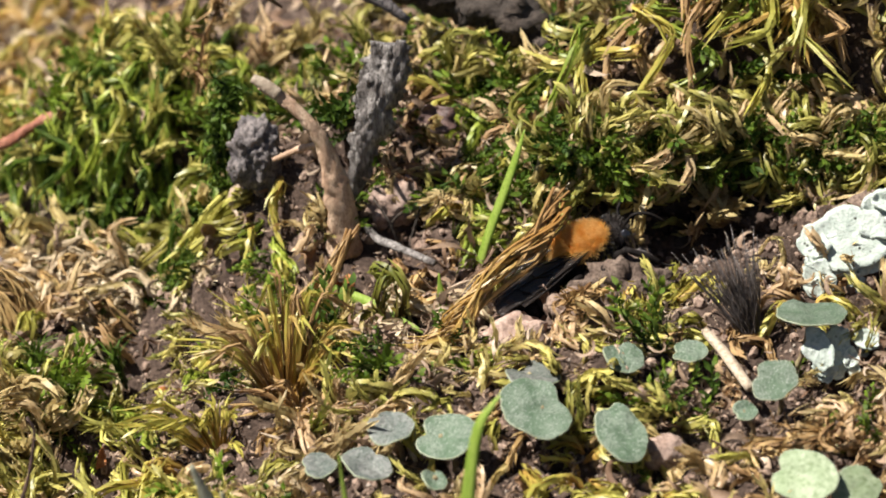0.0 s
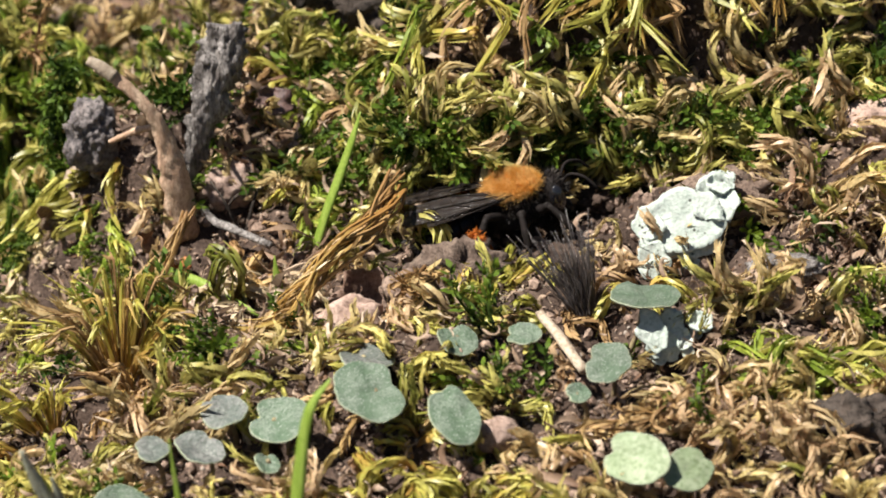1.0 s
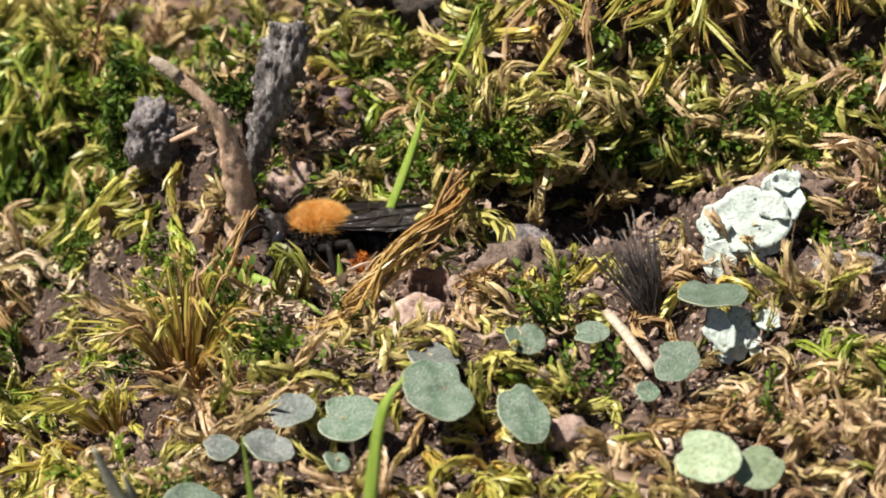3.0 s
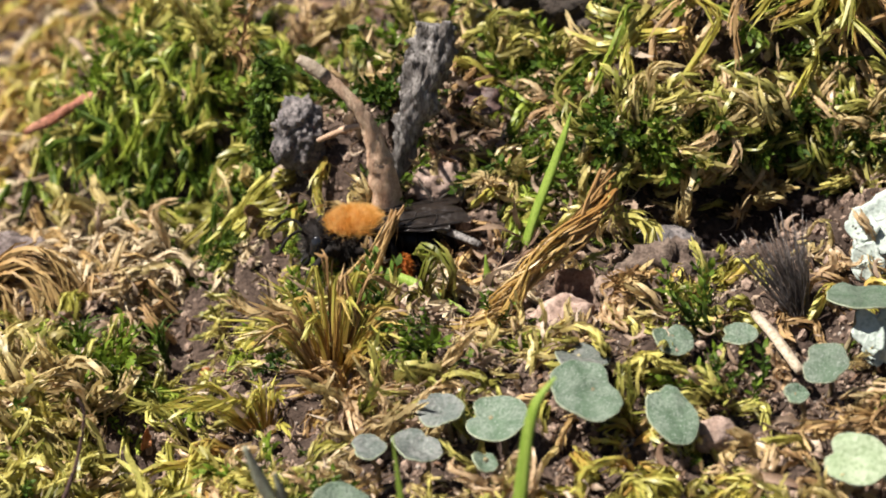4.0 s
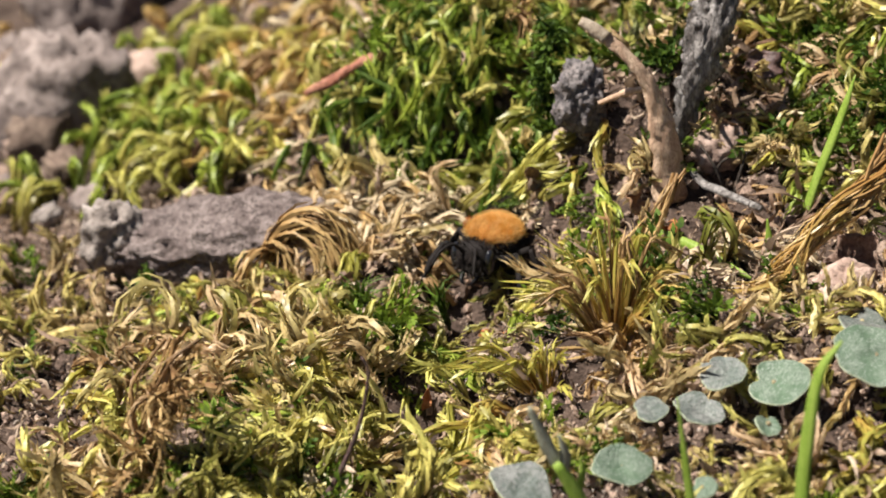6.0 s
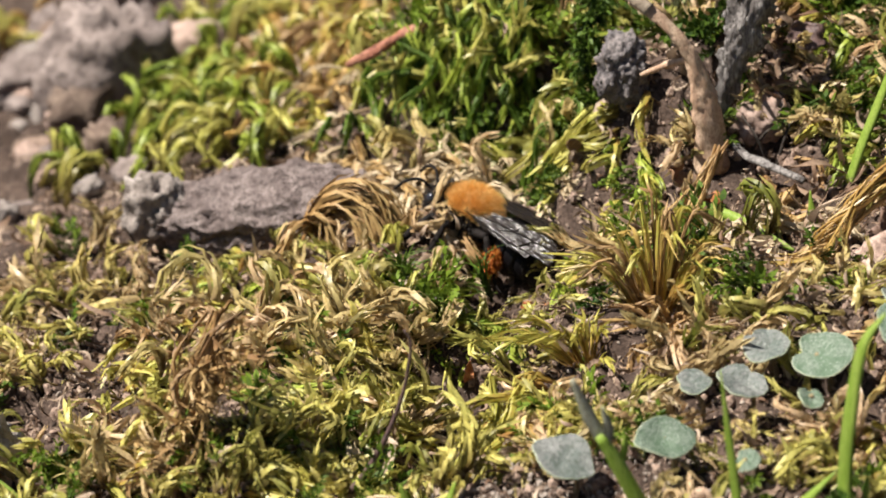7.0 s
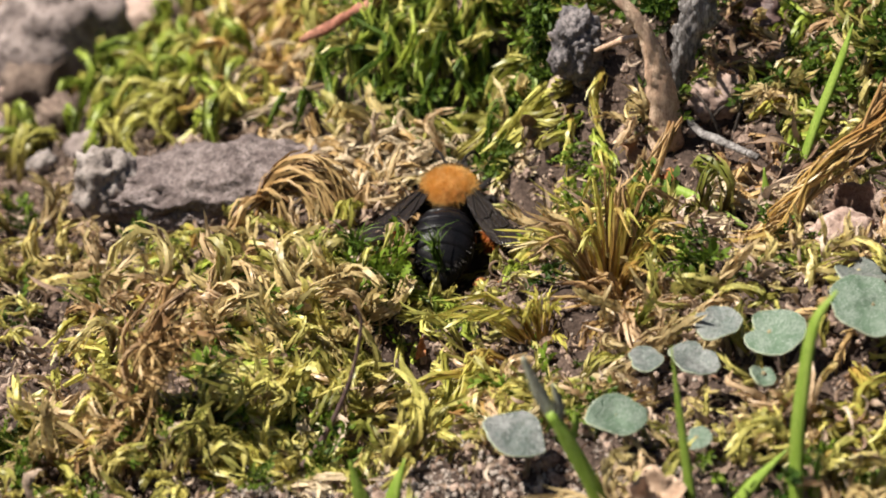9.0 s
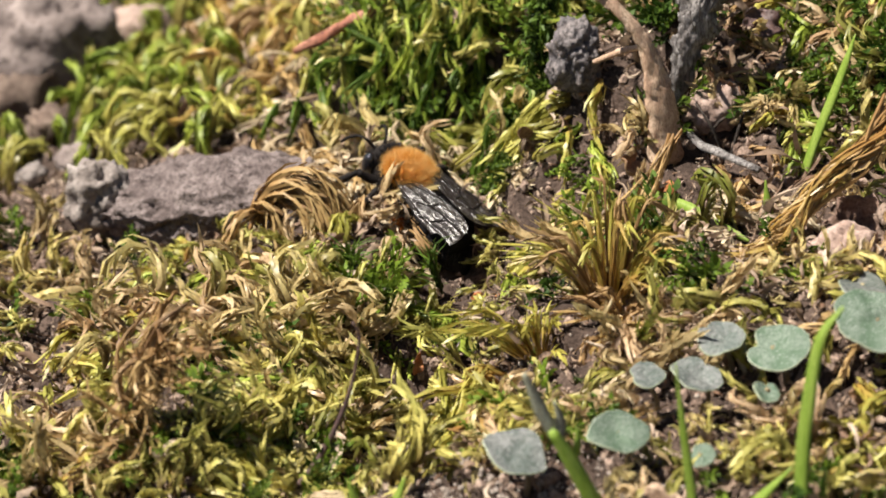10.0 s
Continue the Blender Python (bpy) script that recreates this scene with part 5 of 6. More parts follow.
rope([(-38.4, -35.0, 4.4), (-39.4, -36.0, 2.2), (-40.0, -37.0, -0.4), (-40.5, -38.0, -2.8), (-41.4, -39.5, -4.4)], 16, 1.0, "thick dry brown moss branch standing over the bank", [DRY_ROPE, BROWN_ROPE, DRY_ROPE], 15, "dry_branch", 1.0, "moss", 0.5)
tangle([(-38.4, -35.6, 4.2), (-39.4, -36.6, 2.2), (-40.0, -37.6, -0.4), (-40.8, -38.6, -2.8), (-41.8, -40.0, -4.8)], 40, 3.4, "tangled dry brown moss branch hanging over the bank", [DRY_ROPE, BROWN_ROPE, DRY_ROPE], 14)
tangle([(-14.8, 14.0, 20.0), (-15.6, 13.6, 16.4), (-16.8, 13.0, 13.6), (-17.9, 12.4, 11.4), (-18.4, 12.0, 8.0)], 22, 1.8, "crumpled dry brown stalk above green moss", [BROWN_ROPE, DRY_ROPE], 16)
tangle([(26.4, -34.0, 2.0), (24.6, -36.4, 3.8), (22.4, -37.6, 3.8), (20.2, -36.2, 3.0)], 16, 3.4, "curling dry brown shoots among litter", [BROWN_ROPE, DRY_ROPE], 18)
tangle([(10.0, -17.6, 5.6), (8.4, -19.6, 4.6), (7.6, -22.0, 3.4)], 12, 1.8, "crumpled tan shoots on a clay clod", [BROWN_ROPE, DRY_ROPE], 25)
tangle([(34.0, -24.0, 4.4), (37.0, -26.0, 3.8), (41.0, -27.0, 3.4)], 14, 3.0, "dry brown shoots beside a bark flake", [BROWN_ROPE, DRY_ROPE], 26)
rope([(-12.0, 12.4, 14.6), (-14.0, 12.2, 15.8), (-16.0, 12.6, 17.4)], 4, 0.3, "dry brown side shoot of a stalk", [BROWN_ROPE], 17)
rope([(-20.6, -30.6, -5.4), (-18.6, -33.8, -3.6), (-16.4, -37.0, -3.2), (-13.0, -38.0, -2.6), (-10.0, -37.0, -1.6)], 6, 0.35, "long dry golden strand lying below moss", [DRY_ROPE, TUFT_GOLD], 20)
rope([(-30.2, -8.6, -6.6), (-29.0, -10.0, -4.4), (-28.4, -10.6, -2.6)], 5, 0.3, "dark green moss sprig beside the bee's hollow", [DEEP_SPRIG], 23, "moss_sprig", 0.9, "moss", 0.7)
rope([(-22.6, -10.0, -6.0), (-23.0, -10.4, -4.0), (-23.2, -10.4, -2.2)], 3, 0.2, "dark green moss shoot standing in a hollow", [DEEP_SPRIG], 24, "moss_sprig", 0.9, "moss", 0.7)


def spray(at, heading, count, length, arch, label, mats, seed, lift=0.4, fan=0.5, leaf_len=1.9, name="moss_spray", wide=1.0):
    """Combed strands that leave one spot, arch over and run out along a heading (degrees, 0: to the right, 90: away)."""
    r = np.random.default_rng(seed)
    base = np.array((at[0], at[1], ground_at(at[0], at[1]) - 0.3))
    strands = []
    for _ in range(count):
        a = radians(heading) + r.normal(0, fan)
        ln, up = length * r.uniform(0.6, 1.1), arch * r.uniform(0.4, 1.2)
        d = np.array((math.cos(a), math.sin(a), 0))
        s0 = base + np.array((*r.normal(0, wide, 2), 0))
        s0[2] = ground_at(s0[0], s0[1]) - 0.2 + r.uniform(0, lift)
        e = s0 + d * ln
        e[2] = max(ground_at(e[0], e[1]) + r.uniform(-0.2, 0.8), s0[2] - 3.0)
        side = np.array((-d[1], d[0], 0)) * r.normal(0, 0.26) * ln
        back = r.normal(0, 0.1, 3) * ln
        strands.append(feathery([s0, s0 * 0.7 + e * 0.3 + np.array((0, 0, up)) + side, s0 * 0.3 + e * 0.7 + np.array((0, 0, up * 0.9)) - side * 0.4 + back, e + side * 0.5], r, leaf_len * 1.15))
    return cluster(name, base, label, "moss", strands, mats, "strand")


spray((1.2, -5.4), 10, 12, 4.2, 0.9, "bright lime moss strands behind a grass blade", [LIME, FRESH], 40, fan=0.3, wide=0.6)
spray((26.2, 5.2), -95, 20, 8.0, 2.2, "thick golden-lime moss clump on the bank's lip", [LIME, TUFT_GOLD, LIME], 41, wide=1.6)
spray((31.5, 6.2), -70, 12, 7.0, 1.8, "golden moss strands curling over the bank's lip", [TUFT_GOLD, LIME], 42, wide=1.4)
spray((13.5, 6.0), -120, 10, 6.5, 2.6, "brown and olive moss arcs on the bank's lip", [BROWN_ROPE, TUFT_TIP, FRESH], 43, wide=1.6)
spray((20.0, 4.4), -100, 12, 6.5, 1.6, "dry brown and olive moss ropes over a dark hollow", [BROWN_ROPE, FRESH, TUFT_TIP], 44, wide=1.8)
spray((24.6, 2.6), -60, 9, 5.5, 1.0, "tan moss ropes hanging over dark soil", [DRY_ROPE, BROWN_ROPE], 45, wide=1.4)
spray((8.0, 3.6), -140, 10, 5.0, 1.4, "olive moss strands above the hollow", [TUFT_TIP, BROWN_ROPE], 46, wide=1.5)
spray((30.4, -29.4), 0, 16, 5.5, 1.0, "glossy fresh green moss spray lying on soil", [FRESH, LIME], 47, fan=0.35, wide=0.9)
spray((35.0, -29.2), 10, 14, 5.0, 1.3, "glossy lime moss spray beside a dark clod", [LIME, FRESH], 48, fan=0.4, wide=0.9)
spray((-18.6, -27.4), 215, 18, 6.0, 2.0, "swirling lime moss strands over a gritty pit", [LIME, TUFT_TIP], 49, fan=0.3, wide=1.0)
spray((-16.8, -29.4), 235, 14, 5.5, 1.6, "combed golden-lime moss below a tuft", [LIME, TUFT_GOLD], 50, fan=0.35, wide=1.0)
spray((-9.6, -23.4), -80, 12, 3.0, 0.8, "golden-brown fringe round a tuft", [TUFT_GOLD, BROWN_ROPE], 135, fan=1.0, wide=1.2)
spray((-14.4, 1.4), 172, 9, 4.6, 0.8, "pale lime moss tips pointing over a hollow", [LIME], 51, fan=0.2, wide=0.5)
# front clumps get a larger dark share, shade towards the hollow put into colour
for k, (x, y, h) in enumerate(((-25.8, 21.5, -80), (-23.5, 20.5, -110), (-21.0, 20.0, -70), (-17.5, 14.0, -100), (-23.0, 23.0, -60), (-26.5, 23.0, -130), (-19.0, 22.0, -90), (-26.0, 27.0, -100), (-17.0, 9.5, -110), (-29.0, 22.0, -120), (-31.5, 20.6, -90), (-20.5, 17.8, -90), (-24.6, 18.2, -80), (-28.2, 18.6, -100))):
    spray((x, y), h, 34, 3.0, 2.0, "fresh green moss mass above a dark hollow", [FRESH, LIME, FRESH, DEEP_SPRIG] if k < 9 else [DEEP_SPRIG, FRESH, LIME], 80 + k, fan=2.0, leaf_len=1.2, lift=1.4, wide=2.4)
spray((0.0, 9.0), -90, 14, 5.0, 1.8, "olive moss clump before rotten wood", [FRESH, BROWN_ROPE, TUFT_TIP], 140, fan=0.9, wide=2.0)
spray((6.5, 8.0), -90, 14, 5.0, 1.8, "brown and green moss below rotten wood", [BROWN_ROPE, FRESH, DEEP_SPRIG], 141, fan=0.9, wide=2.0)
spray((2.5, -22.0), -80, 10, 2.6, 0.9, "small fresh green moss spray on soil", [FRESH, LIME], 60, fan=0.6, wide=0.4)
spray((6.5, -38.6), -70, 12, 4.5, 1.2, "lime moss strands under clover leaves", [LIME, TUFT_TIP], 61, fan=0.8, wide=1.6)
spray((11.4, -17.0), -100, 10, 2.6, 0.8, "small lime moss spray on a soil clod", [LIME, TUFT_TIP], 62, fan=0.9, lift=1.5, wide=0.8)
spray((9.0, -21.5), -90, 9, 2.4, 0.7, "fresh moss fringe below a soil clod", [FRESH, LIME], 63, fan=0.8, wide=0.8)
spray((-33.5, -12.6), -90, 14, 2.6, 0.8, "fine dark green moss patch on the bank", [DEEP_SPRIG], 64, fan=1.4, leaf_len=0.8, wide=1.8)
spray((-30.0, -13.4), -60, 12, 2.4, 0.8, "fine dark green moss beside the bee's hollow", [DEEP_SPRIG, FRESH], 65, fan=1.4, leaf_len=0.8, wide=1.4)
spray((-36.5, -25.5), -20, 14, 5.0, 1.2, "combed lime moss strands on the bank", [LIME, FRESH], 66, fan=0.5, wide=1.6)
spray((-31.0, -26.5), 200, 12, 4.6, 1.2, "yellow-green moss strands beside a dry branch", [LIME, TUFT_TIP], 67, fan=0.6, wide=1.5)
spray((-45.0, -12.0), -100, 14, 5.0, 1.4, "olive moss strands before the slab", [TUFT_TIP, LIME, BROWN_ROPE], 68, fan=0.8, wide=2.0)
spray((-39.0, -8.5), -60, 12, 4.6, 1.2, "lime and olive moss before the slab", [LIME, TUFT_TIP], 69, fan=0.8, wide=1.8)
spray((-24.5, 8.5), -140, 22, 5.5, 1.4, "pale straw-coloured moss mat below a green mass", [BEIGE_ROPE, BEIGE_ROPE, LIME], 76, fan=1.2, wide=2.4)
spray((-34.0, 13.0), -150, 24, 5.5, 1.2, "bleached beige moss mat behind the slab", [BEIGE_ROPE, DRY_ROPE, BEIGE_ROPE], 70, fan=0.9, wide=2.4)
spray((-29.0, 9.5), -170, 26, 5.5, 1.2, "bleached beige moss mat beside a hollow", [BEIGE_ROPE, BEIGE_ROPE, DRY_ROPE], 71, fan=0.9, wide=2.2)
for k, (x, y, h) in enumerate(((-31.5, 11.0, -120), (-27.0, 11.4, -60), (-25.4, 7.4, -100), (-29.4, 6.6, -150), (-33.0, 7.4, -30), (-23.6, 4.4, -130), (-36.0, 11.6, -70), (-27.6, 3.4, 20))):
    spray((x, y), h, 20, 3.4, 1.8, "bleached straw-coloured moss curls", [BEIGE_ROPE, BEIGE_ROPE, DRY_ROPE, BEIGE_ROPE], 210 + k, fan=1.6, leaf_len=1.3, lift=1.6, wide=1.6)
for k, (x, y) in enumerate(((-37.0, 31.0), (-33.0, 37.0), (-40.0, 40.0), (-36.0, 47.0), (-30.0, 44.0), (-42.0, 54.0), (-35.0, 60.0), (-28.0, 52.0), (-38.0, 72.0), (-46.0, 80.0))):
    spray((x, y), 40 * k, 20, 5.5, 1.8, "bleached olive and straw-coloured moss behind the bank", [BEIGE_ROPE, TUFT_GOLD, DRY_ROPE, TUFT_TIP], 270 + k, fan=2.4, leaf_len=2.0, lift=1.5, wide=3.0)
spray((-45.5, 27.0), 80, 30, 4.6, 3.0, "lime moss clump standing behind the slab", [LIME, FRESH, LIME], 77, fan=2.2, leaf_len=2.3, lift=2.0, wide=3.2)
spray((-47.5, 38.0), 80, 30, 4.6, 3.0, "tall lime moss clump behind the slab", [LIME, FRESH], 78, fan=2.2, leaf_len=2.3, lift=2.0, wide=3.2)
spray((-51.5, 64.0), 80, 30, 4.6, 3.0, "lime moss clump between pale stones", [LIME, FRESH], 79, fan=2.2, leaf_len=2.3, lift=2.0, wide=3.2)
spray((-61.0, 34.0), 80, 8, 4.5, 3.0, "small lime sprig on bare soil", [LIME, FRESH], 91, fan=1.3, leaf_len=2.6, wide=2.2)
spray((-41.0, 46.0), 80, 30, 4.6, 3.0, "olive and brown moss behind the red stick", [BROWN_ROPE, TUFT_TIP], 92, fan=2.2, leaf_len=2.3, lift=2.0, wide=3.2)
spray((-53.0, 52.0), 80, 30, 4.6, 3.0, "tall lime moss clump far behind the slab", [LIME, FRESH], 72, fan=2.2, leaf_len=2.3, lift=2.0, wide=3.2)
spray((-50.0, 44.0), 80, 30, 4.6, 3.0, "lime moss clump behind the slab", [LIME, FRESH], 73, fan=2.2, leaf_len=2.3, lift=2.0, wide=3.2)
spray((-80.0, 92.0), 80, 30, 4.6, 3.0, "yellowish moss clump beside a far stone", [LIME, TUFT_GOLD], 74, fan=2.2, leaf_len=2.3, lift=2.0, wide=3.2)
tangle([(-15.8, 5.0, 11.0), (-16.0, 4.4, 9.0), (-16.2, 4.0, 6.4), (-15.8, 3.2, 3.0)], 60, 1.4, "dark green crinkled moss stem beside a stone", [DEEP_SPRIG], 75, "moss_sprig", 0.8)
# moss, straw and litter close about the bee's way
for k, (x, y, h, mats, words) in enumerate((
    (13.2, -15.6, -90, [LIME, TUFT_TIP], "lime moss fringe on a soil clod"), (16.4, -13.6, -60, [TUFT_TIP, LIME], "olive moss over a soil clod's edge"), (4.4, -4.2, -100, [LIME, FRESH], "pale lime moss clump behind a grass blade"),
    (-1.0, -11.6, 200, [BEIGE_ROPE, DRY_ROPE], "straw-coloured moss beside a twisted strand"), (-5.4, -14.6, 190, [BEIGE_ROPE, LIME], "pale moss strands below a dry leaf"), (-13.6, -10.2, 170, [LIME, TUFT_TIP], "lime moss in front of the bee's way"),
    (-17.6, -12.6, -60, [FRESH, LIME], "fresh green moss beside the bee's hollow"), (-26.6, -14.8, 60, [FRESH, LIME], "fresh moss on the hollow's edge"), (-27.4, -3.0, 20, [BEIGE_ROPE, BROWN_ROPE], "dry brown moss at the hollow's back"),
    (-18.6, 0.4, -60, [BEIGE_ROPE, LIME], "pale moss above the bee's hollow"), (-12.6, -1.6, -90, [FRESH, TUFT_TIP], "green moss under a grey stone"), (-1.6, -7.4, -90, [BROWN_ROPE, BEIGE_ROPE], "brown litter strands by a grey twig"),
    (2.4, -1.6, -110, [TUFT_TIP, BROWN_ROPE], "olive moss beside a pinkish stone"), (17.4, -21.6, -90, [LIME, BROWN_ROPE], "moss and straw beside bristles"), (24.2, -18.6, -60, [BROWN_ROPE, TUFT_TIP], "brown moss behind bristles"),
    (-29.0, -20.0, -80, [LIME, FRESH], "lime moss clump on the bank"), (-43.5, -25.0, -70, [LIME, FRESH], "lime moss clump by dark soil"), (-47.0, -18.0, -30, [LIME, TUFT_TIP], "golden-green moss over dark soil"),
    (-36.0, -37.5, -40, [LIME, TUFT_TIP], "soft lime moss at the foot of the bank"), (-32.4, -33.0, -20, [LIME, FRESH], "lime moss below a dry branch"), (-40.0, -16.0, -100, [FRESH, LIME], "green moss curls on the bank"), (-34.0, -20.0, -60, [TUFT_TIP, LIME], "yellow-green moss curls on the bank"),
)):
    spray((x, y), h, 9 if x > -25 else 14, 3.2 if x > -25 else 4.0, 1.0, words, mats, 110 + k, fan=1.0, leaf_len=1.8, wide=1.3)
# dark sprigs line the hollow; their colour stands in for part of its shade
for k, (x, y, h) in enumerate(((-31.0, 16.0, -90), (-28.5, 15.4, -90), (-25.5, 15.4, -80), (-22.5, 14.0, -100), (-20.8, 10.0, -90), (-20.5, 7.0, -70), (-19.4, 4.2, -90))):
    spray((x, y), h, 18, 3.0, 0.9, "dark green moss laid to darken the hollow like shade", [DEEP_SPRIG], 150 + k, fan=1.2, leaf_len=1.3, wide=1.5)
for k, (x, y, h, mats) in enumerate(((-44.0, -0.5, -80, [TUFT_TIP, LIME]), (-40.0, -1.5, -60, [LIME, FRESH]), (-36.0, -5.0, -90, [LIME, BROWN_ROPE]), (-31.5, -5.5, -100, [FRESH, LIME]), (-27.5, 0.5, -60, [BEIGE_ROPE, BROWN_ROPE]), (-31.0, 4.0, -80, [BEIGE_ROPE, DRY_ROPE]), (-26.0, 5.0, -100, [BEIGE_ROPE, LIME]))):
    spray((x, y), h, 14, 3.6, 1.0, "tangled moss strands between slab and hollow", mats, 160 + k, fan=1.1, leaf_len=1.6, wide=1.8)
for k, (x, y, h, mats) in enumerate(((-33.0, -32.0, -60, [LIME, TUFT_TIP]), (-27.0, -33.5, -100, [LIME, BEIGE_ROPE]), (-22.0, -34.0, -60, [LIME, TUFT_GOLD]), (-17.0, -33.0, -120, [LIME, FRESH]), (-29.5, -38.5, -20, [BEIGE_ROPE, LIME]), (-20.0, -28.0, -90, [LIME, TUFT_TIP]), (-12.5, -31.5, -60, [BEIGE_ROPE, LIME]), (-45.5, -37.0, -70, [TUFT_TIP, LIME]), (-24.0, -16.5, -80, [LIME, FRESH]), (-38.0, -29.0, -40, [LIME, FRESH]))):
    spray((x, y), h, 12, 3.8, 1.2, "bright lime moss curls on the slope", mats, 170 + k, fan=0.9, leaf_len=1.7, wide=1.5)
for k, (x, y, h, mats) in enumerate(((1.6, -42.4, -60, [LIME, TUFT_TIP]), (9.4, -41.6, -100, [LIME, DRY_ROPE]), (14.6, -39.8, -40, [TUFT_TIP, LIME]), (18.4, -38.6, -120, [BROWN_ROPE, LIME]), (6.0, -30.4, 180, [DRY_ROPE, LIME]), (14.4, -31.4, -60, [LIME, DRY_ROPE]), (-2.6, -29.6, -100, [LIME, BEIGE_ROPE]), (9.0, -34.8, -80, [LIME, TUFT_TIP]))):
    spray((x, y), h, 12, 2.8, 0.9, "lime and straw-coloured moss between clover leaves", mats, 250 + k, fan=1.3, leaf_len=1.5, wide=1.5)
for k, (x, y, lean) in enumerate(((-26.8, -11.4, 0.1), (-28.6, -9.6, 0.2), (-30.8, -8.2, 0.3))):
    tuft((x, y, ground_at(x, y) - 0.3), 10, 2.2, 2.4, "lime moss curls at the hollow's edge", [LIME, FRESH, LIME, BEIGE_ROPE], 230 + k, lean=(lean, -0.1))
stone("seed_head", (8.5, -5.0), (1.6, 1.4, 1.6), DEAD_LEAF, "brown knobbly seed head by a twisted straw", "seed head", 33.0, 0.4, 0, -1.6, 0.0, 3)


def bristles():
    r = np.random.default_rng(31)
    base = np.array((20.8, -20.9, 3.0))
    root = thing("bristle_tuft", base, "fan of fine dark bristles by a soil clod", "bristles")
    for _ in range(110):
        a, ln = r.uniform(-0.72, 0.02), r.uniform(4.5, 7.4)
        d = np.array((math.sin(a) + r.normal(0, 0.05), r.normal(0.12, 0.14), math.cos(a)))
        s = np.array((r.normal(0, 0.35), r.normal(0, 0.4), 0))
        part("bristle", tube([s, s + d * ln * 0.5 + np.array((0.12, 0, 0)), s + d * ln], [0.065, 0.05, 0.015], 4, 1, 0, 3), BRISTLE, root)


bristles()


# ---- the bee ----
def hairs(points, normals, length, width, r, droop=(0, -0.25, -0.1), lean=0.35):
    """Fine tapering hairs on a skin."""
    verts, faces = [], []
    for p, n in zip(points, normals):
        d = n + np.array(droop) + r.normal(0, lean, 3) * 0.5
        d /= np.linalg.norm(d)
        ln = length * r.uniform(0.6, 1.15)
        side = np.cross(d, r.normal(0, 1, 3))
        side /= np.linalg.norm(side) + 1e-9
        k = len(verts)
        bend = np.array(droop) * ln * 0.25
        verts += [p - side * width / 2, p + side * width / 2, p + d * ln * 0.6 + side * width * 0.35, p + d * ln * 0.6 - side * width * 0.35, p + d * ln + bend]
        faces += [(k, k + 1, k + 2, k + 3), (k + 3, k + 2, k + 4)]
    return np.array(verts), faces


def skin(size, at, count, r, keep=None):
    p = r.normal(0, 1, (count * 3, 3))
    p /= np.linalg.norm(p, axis=1)[:, None]
    if keep is not None:
        p = p[[keep(q) for q in p]]
    p = p[:count]
    s = np.array(size) / 2
    n = p / s
    n /= np.linalg.norm(n, axis=1)[:, None]
    return p * s + np.array(at), n


def oval(size, at, level=3):
    v, f = ball(1.0, level)
    return v * np.array(size) / 2 + np.array(at), f


def wing_blade(length, wide, sweep, seed):
    """A wing from its root along -y: membrane with a curved front edge."""
    n = 16
    verts, faces = [], []
    for i in range(n + 1):
        s = i / n
        w = wide * (0.18 + 0.82 * math.sin(math.pi * min(1, s * 0.62 + 0.05)) ** 0.9) * (1 if s < 0.82 else math.sqrt(max(0.0, 1 - ((s - 0.82) / 0.185) ** 2)))
        front = 0.10 * wide * math.sin(math.pi * s)
        for k in range(5):
            g = k / 4
            verts.append((sweep * (front - w * g), -length * s, 0.10 * noise.noise(Vector((s * 5, g * 3, seed))) + 0.05 * (k % 2)))
    for i in range(n):
        for k in range(4):
            a = i * 5 + k
            faces.append((a, a + 1, a + 6, a + 5))
    top = np.array(verts)
    low = top - np.array((0, 0, 0.03))
    m = len(verts)
    faces2 = [tuple(j + m for j in f[::-1]) for f in faces]
    return np.vstack([top, low]), faces + faces2


def veins(length, wide, sweep):
    out = []
    for pts in (
        [(0.0, 0.0), (0.06, 0.3), (0.10, 0.62), (0.02, 0.92)], [(-0.1, 0.0), (-0.25, 0.3), (-0.42, 0.6), (-0.5, 0.86)],
        [(-0.15, 0.05), (-0.55, 0.32), (-0.8, 0.5)], [(-0.08, 0.4), (-0.35, 0.5), (-0.62, 0.52)], [(0.02, 0.66), (-0.28, 0.7), (-0.55, 0.68)],
    ):
        out.append(tube([(sweep * x * wide, -y * length, 0.08) for x, y in pts], [0.055, 0.05, 0.03], 4, 1, 0, 3))
    return out


